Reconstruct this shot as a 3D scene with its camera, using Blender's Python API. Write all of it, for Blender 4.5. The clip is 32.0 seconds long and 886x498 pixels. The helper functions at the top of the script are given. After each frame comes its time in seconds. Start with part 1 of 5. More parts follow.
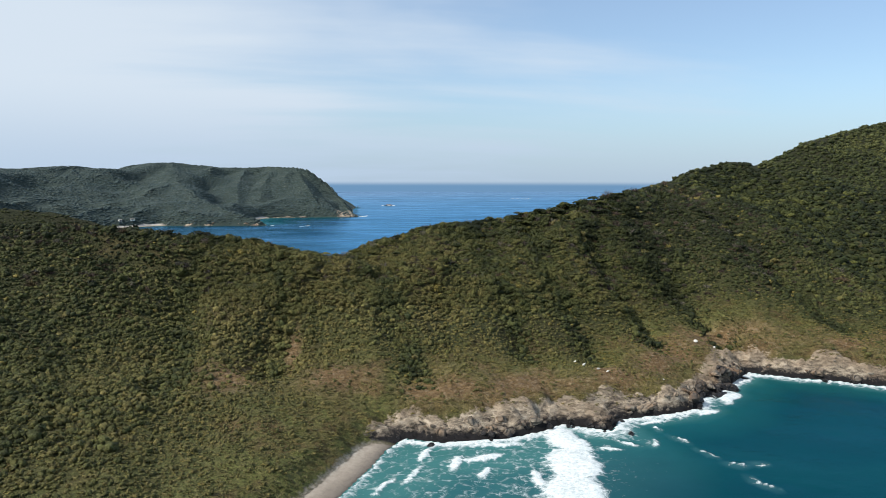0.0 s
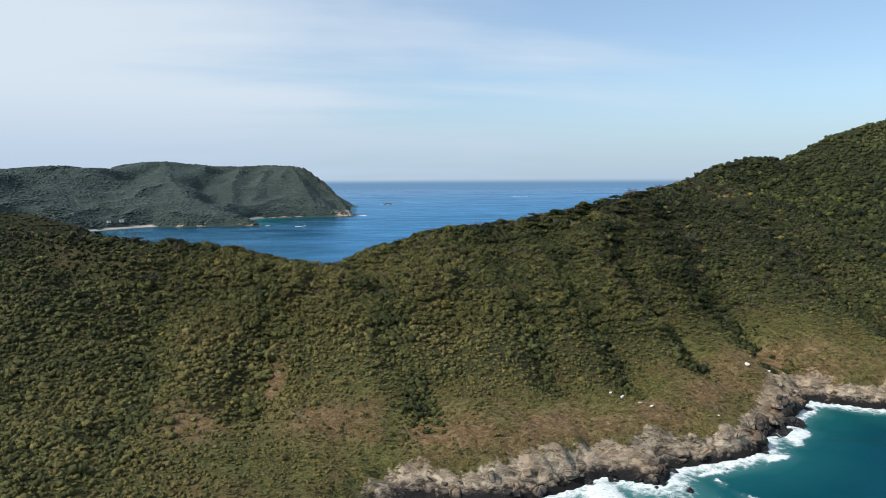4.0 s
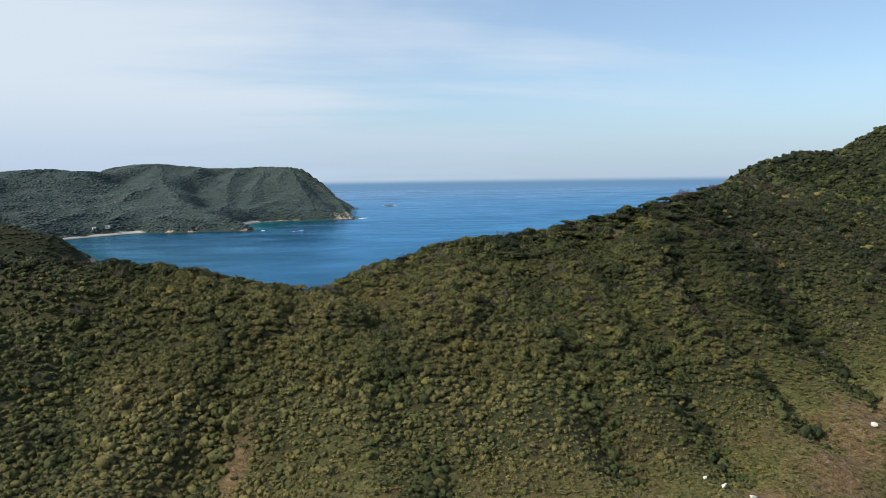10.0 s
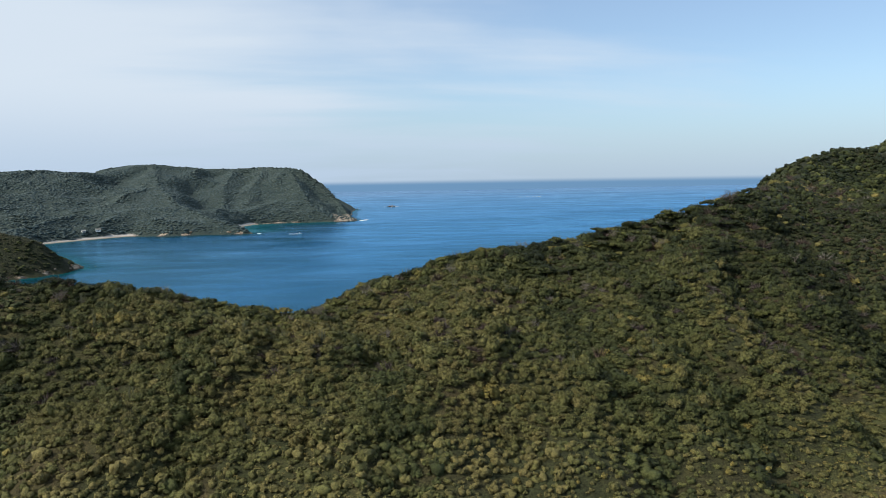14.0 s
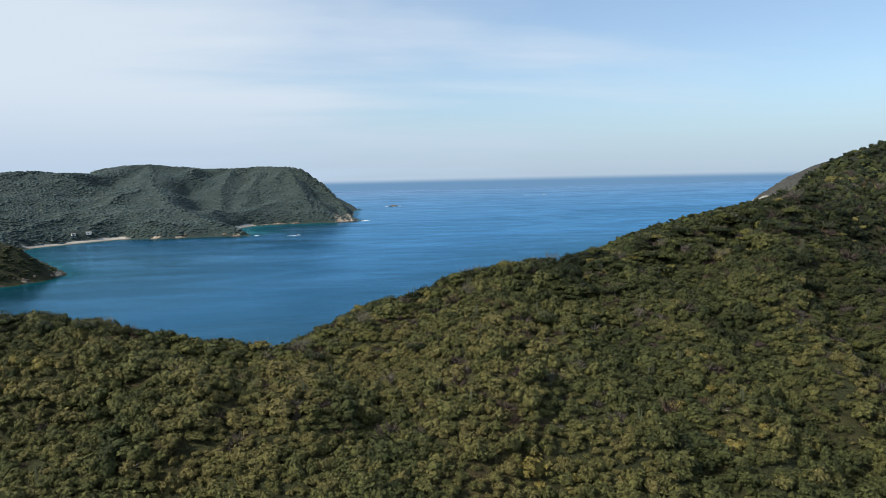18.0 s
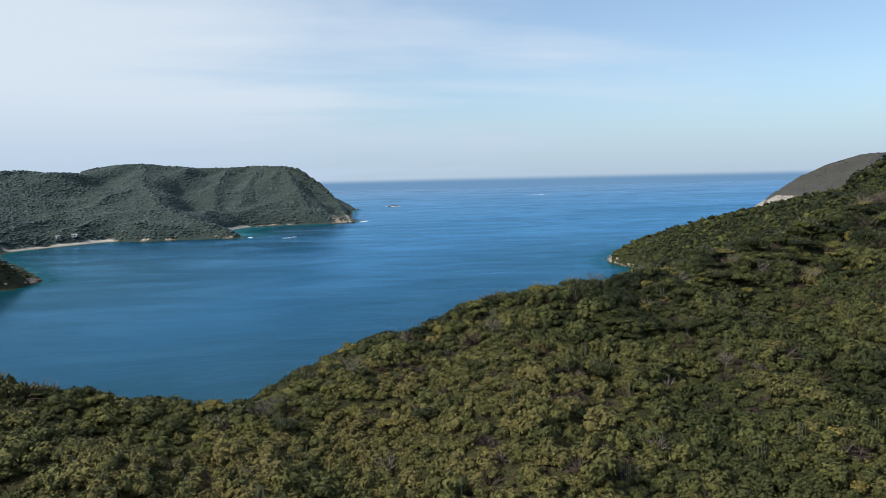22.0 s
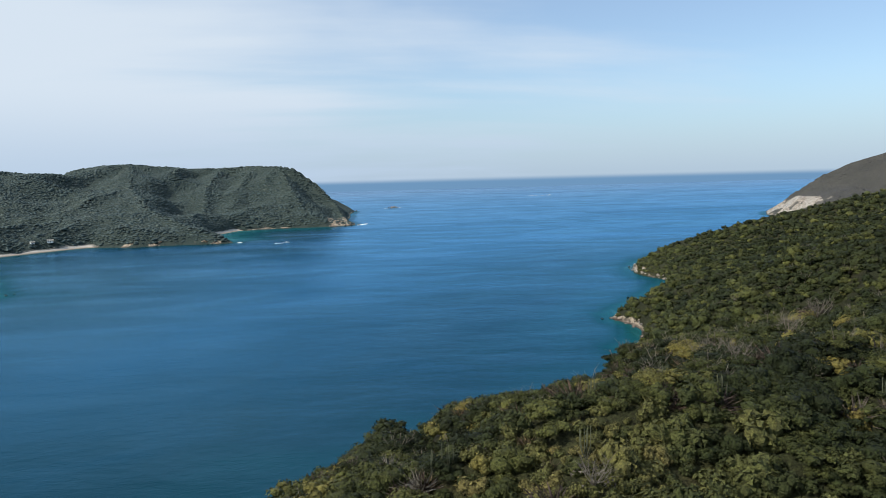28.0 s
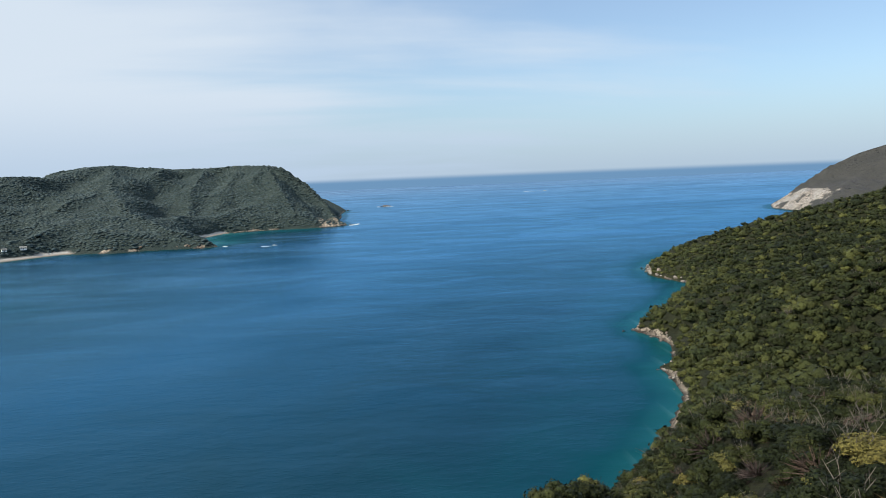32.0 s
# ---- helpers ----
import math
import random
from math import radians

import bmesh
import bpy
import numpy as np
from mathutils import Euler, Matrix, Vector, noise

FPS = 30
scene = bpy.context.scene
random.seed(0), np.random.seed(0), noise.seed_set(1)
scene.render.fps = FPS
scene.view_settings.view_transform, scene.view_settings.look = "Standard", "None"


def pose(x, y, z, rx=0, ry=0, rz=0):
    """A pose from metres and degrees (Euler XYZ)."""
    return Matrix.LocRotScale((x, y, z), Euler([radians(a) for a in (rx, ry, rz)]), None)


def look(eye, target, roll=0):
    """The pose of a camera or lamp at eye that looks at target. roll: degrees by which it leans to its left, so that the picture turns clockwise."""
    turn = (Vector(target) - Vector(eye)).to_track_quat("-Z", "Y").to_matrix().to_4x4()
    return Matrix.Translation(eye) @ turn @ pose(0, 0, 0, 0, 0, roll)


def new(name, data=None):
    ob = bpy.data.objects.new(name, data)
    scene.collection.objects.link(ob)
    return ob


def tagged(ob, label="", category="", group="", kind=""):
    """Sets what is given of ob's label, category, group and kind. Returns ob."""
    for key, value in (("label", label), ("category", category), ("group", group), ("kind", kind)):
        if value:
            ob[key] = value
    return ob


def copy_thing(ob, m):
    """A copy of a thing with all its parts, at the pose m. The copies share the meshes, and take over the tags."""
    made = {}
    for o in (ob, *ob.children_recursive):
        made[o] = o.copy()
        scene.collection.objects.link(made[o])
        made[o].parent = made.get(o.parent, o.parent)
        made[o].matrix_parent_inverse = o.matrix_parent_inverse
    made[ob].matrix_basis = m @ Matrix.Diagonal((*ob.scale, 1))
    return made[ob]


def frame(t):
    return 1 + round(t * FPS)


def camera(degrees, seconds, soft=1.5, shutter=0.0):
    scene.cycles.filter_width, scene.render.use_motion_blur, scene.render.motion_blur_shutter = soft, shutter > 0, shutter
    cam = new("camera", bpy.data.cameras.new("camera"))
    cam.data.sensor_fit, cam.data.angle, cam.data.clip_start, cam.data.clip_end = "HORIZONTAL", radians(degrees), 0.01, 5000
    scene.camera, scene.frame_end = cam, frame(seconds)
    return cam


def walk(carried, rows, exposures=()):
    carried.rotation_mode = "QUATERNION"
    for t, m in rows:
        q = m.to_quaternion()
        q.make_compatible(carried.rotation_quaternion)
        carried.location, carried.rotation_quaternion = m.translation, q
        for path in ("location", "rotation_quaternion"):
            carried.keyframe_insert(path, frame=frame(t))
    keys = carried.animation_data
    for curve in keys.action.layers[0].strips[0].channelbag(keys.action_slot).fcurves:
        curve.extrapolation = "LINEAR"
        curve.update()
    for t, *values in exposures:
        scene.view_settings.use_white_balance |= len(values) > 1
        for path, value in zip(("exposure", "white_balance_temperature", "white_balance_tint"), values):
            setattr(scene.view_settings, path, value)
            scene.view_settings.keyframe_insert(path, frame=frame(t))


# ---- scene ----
SOFT = 0.7
EXPOSURES = [(0, 0.0), (32, 0.0)]
cam = camera(62.0, 32.0, soft=SOFT)
# seconds; place in metres; yaw, pitch and roll in degrees
PATH = [
    (0, 0.00, 0.00, 84.60, -7.232, -5.451, -0.082),
    (0.5, 0.31, 5.91, 84.61, -7.243, -5.494, -0.065),
    (1, 0.61, 11.84, 84.61, -7.311, -5.555, -0.019),
    (1.5, 0.92, 17.76, 84.61, -7.345, -5.597, 0.017),
    (2, 1.22, 23.70, 84.61, -7.360, -5.621, 0.067),
    (2.5, 1.53, 29.64, 84.61, -7.368, -5.627, 0.125),
    (3, 1.84, 35.59, 84.61, -7.379, -5.611, 0.181),
    (3.5, 2.15, 41.55, 84.61, -7.348, -5.625, 0.206),
    (5.5, 3.38, 65.45, 84.62, -7.251, -5.635, 0.540),
    (6, 3.69, 71.45, 84.62, -7.237, -5.618, 0.591),
    (6.5, 4.00, 77.45, 84.62, -7.253, -5.624, 0.649),
    (7, 4.31, 83.46, 84.63, -7.240, -5.631, 0.705),
    (7.5, 4.62, 89.46, 84.63, -7.249, -5.599, 0.693),
    (8, 4.93, 95.45, 84.63, -7.254, -5.608, 0.726),
    (8.5, 5.24, 101.42, 84.63, -7.268, -5.611, 0.703),
    (9, 5.55, 107.37, 84.63, -7.253, -5.598, 0.745),
    (9.5, 5.85, 113.31, 84.63, -7.237, -5.605, 0.793),
    (10, 6.16, 119.23, 84.63, -7.211, -5.615, 0.810),
    (10.5, 6.46, 125.13, 84.64, -7.184, -5.639, 0.822),
    (11, 6.77, 131.01, 84.64, -7.136, -5.658, 0.827),
    (11.5, 7.07, 136.88, 84.64, -7.129, -5.658, 0.864),
    (12, 7.37, 142.73, 84.64, -7.118, -5.620, 0.890),
    (12.5, 7.67, 148.57, 84.64, -7.127, -5.581, 0.945),
    (13, 7.97, 154.39, 84.64, -7.137, -5.558, 0.964),
    (13.5, 8.27, 160.19, 84.65, -7.097, -5.557, 0.947),
    (14, 8.57, 165.98, 84.65, -7.094, -5.583, 0.928),
    (14.5, 8.87, 171.76, 84.65, -7.065, -5.566, 0.936),
    (16.5, 10.07, 195.04, 84.65, -6.998, -5.652, 1.286),
    (17, 10.38, 200.89, 84.66, -6.979, -5.652, 1.288),
    (17.5, 10.68, 206.76, 84.66, -6.937, -5.675, 1.292),
    (18, 10.98, 212.65, 84.66, -6.924, -5.699, 1.303),
    (18.5, 11.29, 218.55, 84.66, -6.902, -5.718, 1.314),
    (19, 11.59, 224.46, 84.66, -6.918, -5.720, 1.350),
    (19.5, 11.90, 230.39, 84.66, -6.965, -5.745, 1.391),
    (20, 12.21, 236.33, 84.67, -7.003, -5.728, 1.420),
    (20.5, 12.52, 242.28, 84.67, -7.004, -5.737, 1.423),
    (21, 12.82, 248.24, 84.67, -7.019, -5.725, 1.386),
    (21.5, 13.13, 254.21, 84.67, -6.971, -5.722, 1.351),
    (22, 13.44, 260.19, 84.67, -6.957, -5.746, 1.342),
    (22.5, 13.75, 266.17, 84.67, -6.940, -5.726, 1.298),
    (23, 14.06, 272.16, 84.68, -6.944, -5.670, 1.257),
    (23.5, 14.37, 278.16, 84.68, -6.928, -5.664, 1.195),
    (24, 14.68, 284.17, 84.68, -6.906, -5.662, 1.133),
    (24.5, 14.99, 290.18, 84.68, -6.924, -5.657, 1.099),
    (25, 15.30, 296.21, 84.68, -6.903, -5.696, 1.045),
    (25.5, 15.61, 302.23, 84.68, -6.942, -5.696, 1.033),
    (27.5, 16.86, 326.37, 84.69, -6.941, -5.696, 1.380),
    (28, 17.17, 332.40, 84.69, -6.985, -5.724, 1.479),
    (28.5, 17.48, 338.43, 84.69, -7.059, -5.729, 1.580),
    (29, 17.79, 344.47, 84.69, -7.140, -5.770, 1.714),
    (29.5, 18.11, 350.51, 84.70, -7.312, -5.817, 1.868),
    (30, 18.42, 356.55, 84.70, -7.410, -5.891, 1.999),
    (30.5, 18.73, 362.60, 84.70, -7.520, -5.931, 2.097),
    (31, 19.04, 368.65, 84.70, -7.598, -5.945, 2.209),
    (31.5, 19.35, 374.70, 84.70, -7.606, -5.966, 2.282),
    (32, 19.67, 380.75, 84.70, -7.598, -5.972, 2.330),
]
walk(cam, [(t, pose(x, y, z, 90 + pitch, roll, yaw)) for t, x, y, z, yaw, pitch, roll in PATH], EXPOSURES)

# ---------------------------------------------------------------- daylight: a veiled tropical sky and a high sun behind the left shoulder
SUN_AZ, SUN_EL = radians(252), radians(40)
SUN_DIR = Vector((math.sin(SUN_AZ) * math.cos(SUN_EL), math.cos(SUN_AZ) * math.cos(SUN_EL), math.sin(SUN_EL)))
sun = new("sun", bpy.data.lights.new("sun", "SUN"))
sun.data.energy, sun.data.angle, sun.data.color = 5.0, radians(0.6), (1.0, 0.95, 0.86)
sun.matrix_world = look((0, 0, 300), Vector((0, 0, 300)) - SUN_DIR)
tagged(sun, "the sun", "sun", kind="structure")


def nodes_of(tree):
    tree.nodes.clear()

    def node(kind, inputs=None, **settings):
        n = tree.nodes.new(kind)
        for key, value in settings.items():
            setattr(n, key, value)
        for key, value in (inputs or {}).items():
            if isinstance(value, bpy.types.NodeSocket):
                tree.links.new(value, n.inputs[key])
            else:
                n.inputs[key].default_value = value
        return n
    return node


def ramp_of(n, stops, smooth="LINEAR"):
    n.color_ramp.interpolation = smooth
    el = n.color_ramp.elements
    while len(el) < len(stops):
        el.new(0.5)
    for e, (at, c) in zip(el, stops):
        e.position = at
        e.color = (*c, 1) if len(c) == 3 else c
    return n


world = bpy.data.worlds.new("world")
scene.world = world
world.use_nodes = True
N = nodes_of(world.node_tree)
sky = N("ShaderNodeTexSky", sky_type="NISHITA", sun_disc=False, sun_elevation=SUN_EL, sun_rotation=SUN_AZ, air_density=1.0, dust_density=0.6, ozone_density=2.5)
co = N("ShaderNodeTexCoord")
xyz = N("ShaderNodeSeparateXYZ", {0: co.outputs["Generated"]})
up = N("ShaderNodeMath", {0: xyz.outputs["Z"], 1: 0.16}, operation="ADD")
px = N("ShaderNodeMath", {0: xyz.outputs["X"], 1: up.outputs[0]}, operation="DIVIDE")
py = N("ShaderNodeMath", {0: xyz.outputs["Y"], 1: up.outputs[0]}, operation="DIVIDE")
plane = N("ShaderNodeCombineXYZ", {0: px.outputs[0], 1: py.outputs[0], 2: 0.0})
mapped = N("ShaderNodeMapping", {"Vector": plane.outputs[0], "Rotation": (0, 0, radians(-14)), "Scale": (0.5, 0.8, 1)})
veil = N("ShaderNodeTexNoise", {"Vector": mapped.outputs[0], "Scale": 0.9, "Detail": 7.0, "Roughness": 0.52, "Distortion": 0.5})
streak_map = N("ShaderNodeMapping", {"Vector": plane.outputs[0], "Rotation": (0, 0, radians(-30)), "Scale": (0.4, 1.7, 1)})
streak = N("ShaderNodeTexNoise", {"Vector": streak_map.outputs[0], "Scale": 1.1, "Detail": 4.0, "Roughness": 0.5})
both = N("ShaderNodeMath", {0: streak.outputs[0], 1: 0.7, 2: veil.outputs[0]}, operation="MULTIPLY_ADD")
lean = N("ShaderNodeMath", {0: px.outputs[0], 1: -0.205, 2: both.outputs[0]}, operation="MULTIPLY_ADD")
cover = N("ShaderNodeMapRange", {0: lean.outputs[0], 1: 0.50, 2: 1.08, 3: 0.24, 4: 0.97}, interpolation_type="SMOOTHSTEP")
sky_dim = N("ShaderNodeVectorMath", {0: sky.outputs[0], 1: (0.112, 0.132, 0.146)}, operation="MULTIPLY")
clouded = N("ShaderNodeMixRGB", {0: cover.outputs[0], 1: sky_dim.outputs[0], 2: (0.69, 0.785, 0.89, 1)})
# the pale band of haze above the horizon and the far sea below it
haze = N("ShaderNodeMapRange", {0: xyz.outputs["Z"], 1: 0.0, 2: 0.13, 3: 0.72, 4: 0.0}, interpolation_type="SMOOTHSTEP")
hazed = N("ShaderNodeMixRGB", {0: haze.outputs[0], 1: clouded.outputs[0], 2: (0.43, 0.57, 0.75, 1)})
below = N("ShaderNodeMapRange", {0: xyz.outputs["Z"], 1: -0.0025, 2: -0.0105, 3: 0.0, 4: 1.0}, interpolation_type="SMOOTHSTEP")
whole = N("ShaderNodeMixRGB", {0: below.outputs[0], 1: hazed.outputs[0], 2: (0.16, 0.31, 0.51, 1)})
bg = N("ShaderNodeBackground", {"Color": whole.outputs[0], "Strength": 1.0})
N("ShaderNodeOutputWorld", {"Surface": bg.outputs[0]})

# ---------------------------------------------------------------- materials
def material(name):
    m = bpy.data.materials.new(name)
    m.use_nodes = True
    return m, nodes_of(m.node_tree)


def finish(N, color, rough=0.8, bump=None, strength=0.4, distance=0.2, spec=0.3, **more):
    ins = {"Base Color": color, "Roughness": rough, "Specular IOR Level": spec, **more}
    if bump is not None:
        ins["Normal"] = N("ShaderNodeBump", {"Height": bump, "Strength": strength, "Distance": distance}).outputs[0]
    p = N("ShaderNodeBsdfPrincipled", ins)
    N("ShaderNodeOutputMaterial", {"Surface": p.outputs[0]})


LEAF = [(0.0, (0.018, 0.023, 0.008)), (0.16, (0.042, 0.050, 0.016)), (0.30, (0.071, 0.076, 0.024)), (0.44, (0.102, 0.098, 0.031)),
        (0.60, (0.142, 0.120, 0.042)), (0.70, (0.18, 0.145, 0.036)), (0.78, (0.085, 0.058, 0.042)), (0.86, (0.066, 0.048, 0.044)), (0.94, (0.12, 0.105, 0.085)), (1.0, (0.17, 0.155, 0.13))]


def foliage(name, by_object=False, shift=0.0, stops=LEAF, grain=1.0, vary=1.0):
    """Leaves: a tone for each plant, every leafy head and spray a little lighter or darker, and fine leaf grain in relief."""
    m, N = material(name)
    pos = N("ShaderNodeNewGeometry")
    P = pos.outputs["Position"]
    if by_object:
        info = N("ShaderNodeObjectInfo")
        tone = N("ShaderNodeMapRange", {0: info.outputs["Random"], 3: shift - 0.07, 4: shift + 0.07}).outputs[0]
    else:
        tone = N("ShaderNodeAttribute", attribute_name="tone").outputs["Fac"]
    fleck = N("ShaderNodeTexNoise", {"Vector": P, "Scale": 0.9 * grain, "Detail": 3.0, "Roughness": 0.6})
    sprig = N("ShaderNodeTexNoise", {"Vector": P, "Scale": 4.2 * grain, "Detail": 3.0, "Roughness": 0.7})
    bent = N("ShaderNodeMath", {0: fleck.outputs[0], 1: 0.16, 2: tone}, operation="MULTIPLY_ADD")
    bent = N("ShaderNodeMath", {0: bent.outputs[0], 1: 0.08}, operation="SUBTRACT")
    col = ramp_of(N("ShaderNodeValToRGB", {0: bent.outputs[0]}), stops)
    isl = N("ShaderNodeMapRange", {0: pos.outputs["Random Per Island"], 3: 1 - 0.32 * vary, 4: 1 + 0.38 * vary})
    spray = N("ShaderNodeMapRange", {0: sprig.outputs[0], 1: 0.32, 2: 0.68, 3: 1 - 0.5 * vary, 4: 1 + 0.55 * vary})
    both = N("ShaderNodeMath", {0: isl.outputs[0], 1: spray.outputs[0]}, operation="MULTIPLY")
    lit = N("ShaderNodeVectorMath", {0: col.outputs[0], 1: both.outputs[0]}, operation="MULTIPLY")
    h = N("ShaderNodeMath", {0: fleck.outputs[0], 1: 1.6, 2: sprig.outputs[0]}, operation="MULTIPLY_ADD")
    finish(N, lit.outputs[0], 0.62, h.outputs[0], 0.9, 0.5, 0.18)
    return m


def plain(name, color, rough=0.7, vary=0.25, scale=3.0, bump=0.3, metal=0.0, spec=0.35):
    m, N = material(name)
    co = N("ShaderNodeTexCoord")
    n1 = N("ShaderNodeTexNoise", {"Vector": co.outputs["Object"], "Scale": scale, "Detail": 6.0, "Roughness": 0.6})
    n2 = N("ShaderNodeTexNoise", {"Vector": co.outputs["Object"], "Scale": scale * 7, "Detail": 3.0})
    s = N("ShaderNodeMath", {0: n1.outputs[0], 1: n2.outputs[0]}, operation="ADD")
    k = N("ShaderNodeMapRange", {0: s.outputs[0], 1: 0.6, 2: 1.4, 3: 1 - vary, 4: 1 + vary})
    c = N("ShaderNodeVectorMath", {0: color, 1: k.outputs[0]}, operation="MULTIPLY")
    finish(N, c.outputs[0], rough, s.outputs[0], bump, 0.1, spec, Metallic=metal)
    return m


M_SCRUB = foliage("scrub_leaves")
# deep green growth, its low tones darkened further to carry the slope's shade
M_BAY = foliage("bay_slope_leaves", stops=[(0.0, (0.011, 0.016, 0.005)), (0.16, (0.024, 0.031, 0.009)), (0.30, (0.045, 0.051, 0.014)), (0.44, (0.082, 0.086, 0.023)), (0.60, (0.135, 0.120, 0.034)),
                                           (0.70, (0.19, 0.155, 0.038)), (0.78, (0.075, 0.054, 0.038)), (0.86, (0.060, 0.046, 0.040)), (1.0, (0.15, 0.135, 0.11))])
# far headland leaves, with the bluish haze of distance mixed into the colour
M_HAZED = foliage("hazed_headland_leaves", grain=0.22, vary=0.4, stops=[(0.0, (0.026, 0.046, 0.050)), (0.3, (0.046, 0.070, 0.070)), (0.5, (0.064, 0.088, 0.080)), (0.7, (0.084, 0.102, 0.082)), (0.85, (0.060, 0.058, 0.066)), (1.0, (0.085, 0.080, 0.082))])
M_TREES = {k: foliage(k + "_leaves", True, s, stops=LEAF if s > 0.75 else [(0.0, (0.011, 0.016, 0.005)), (0.16, (0.024, 0.031, 0.009)), (0.30, (0.045, 0.051, 0.014)), (0.44, (0.082, 0.086, 0.023)), (0.60, (0.135, 0.120, 0.034)), (0.70, (0.19, 0.155, 0.038))])
           for k, s in (("deep_green", 0.12), ("green", 0.24), ("olive", 0.38), ("golden", 0.58), ("purplish", 0.84), ("grey", 0.93))}
M_BARK = plain("pale_bark", (0.15, 0.13, 0.105), 0.85, 0.3, 6)
M_CACTUS = plain("cactus_skin", (0.085, 0.092, 0.055), 0.6, 0.3, 4)
M_WHITE = plain("white_paint", (0.78, 0.78, 0.75), 0.5, 0.08, 4)
M_HULL = plain("pale_hull", (0.72, 0.73, 0.74), 0.35, 0.08, 2)
M_ROOF = plain("pale_roof_sheet", (0.42, 0.41, 0.38), 0.55, 0.15, 5)
M_DARK = plain("dark_trim", (0.04, 0.045, 0.05), 0.4, 0.2, 5)


def rock_material(name, pale, dark, splash=-4.2):
    m, N = material(name)
    geo = N("ShaderNodeNewGeometry")
    z = N("ShaderNodeSeparateXYZ", {0: geo.outputs["Position"]})
    big = N("ShaderNodeTexNoise", {"Vector": geo.outputs["Position"], "Scale": 0.16, "Detail": 7.0, "Roughness": 0.6})
    strata = N("ShaderNodeMapping", {"Vector": geo.outputs["Position"], "Rotation": (0.5, 0.35, 0.3), "Scale": (0.16, 0.16, 1.1)})
    lines = N("ShaderNodeTexNoise", {"Vector": strata.outputs[0], "Scale": 0.9, "Detail": 8.0, "Roughness": 0.68})
    crack = N("ShaderNodeTexVoronoi", {"Vector": geo.outputs["Position"], "Scale": 0.32, "Randomness": 1.0}, feature="DISTANCE_TO_EDGE")
    c1 = ramp_of(N("ShaderNodeValToRGB", {0: lines.outputs[0]}), [(0.30, dark), (0.46, tuple(0.6 * a + 0.4 * b for a, b in zip(pale, dark))), (0.62, pale), (0.8, tuple(min(0.6, 1.25 * a) for a in pale))])
    c2 = N("ShaderNodeMixRGB", {0: N("ShaderNodeMapRange", {0: big.outputs[0], 1: 0.45, 2: 0.7}).outputs[0], 1: c1.outputs[0], 2: (0.27, 0.17, 0.10, 1)})
    # wet, weed-dark rock in the wash of the waves
    tide = N("ShaderNodeMath", {0: big.outputs[0], 1: splash, 2: z.outputs["Z"]}, operation="MULTIPLY_ADD")
    wet = N("ShaderNodeMapRange", {0: tide.outputs[0], 1: -0.9, 2: 0.6, 3: 1.0, 4: 0.0})
    c3 = N("ShaderNodeMixRGB", {0: wet.outputs[0], 1: c2.outputs[0], 2: (0.018, 0.017, 0.018, 1)})
    edge = N("ShaderNodeMapRange", {0: crack.outputs[0], 1: 0.0, 2: 0.12})
    h = N("ShaderNodeMath", {0: lines.outputs[0], 1: 1.6, 2: edge.outputs[0]}, operation="MULTIPLY_ADD")
    rough = N("ShaderNodeMapRange", {0: wet.outputs[0], 3: 0.9, 4: 0.35})
    finish(N, c3.outputs[0], rough.outputs[0], h.outputs[0], 1.0, 0.9, 0.35)
    return m


M_ROCK = rock_material("shore_rock", (0.29, 0.245, 0.19), (0.045, 0.039, 0.035))
M_CRAG = rock_material("black_wet_crag", (0.085, 0.074, 0.066), (0.018, 0.016, 0.015), -6.0)
M_PALE = rock_material("pale_bay_rock", (0.46, 0.41, 0.36), (0.13, 0.11, 0.095), -1.2)


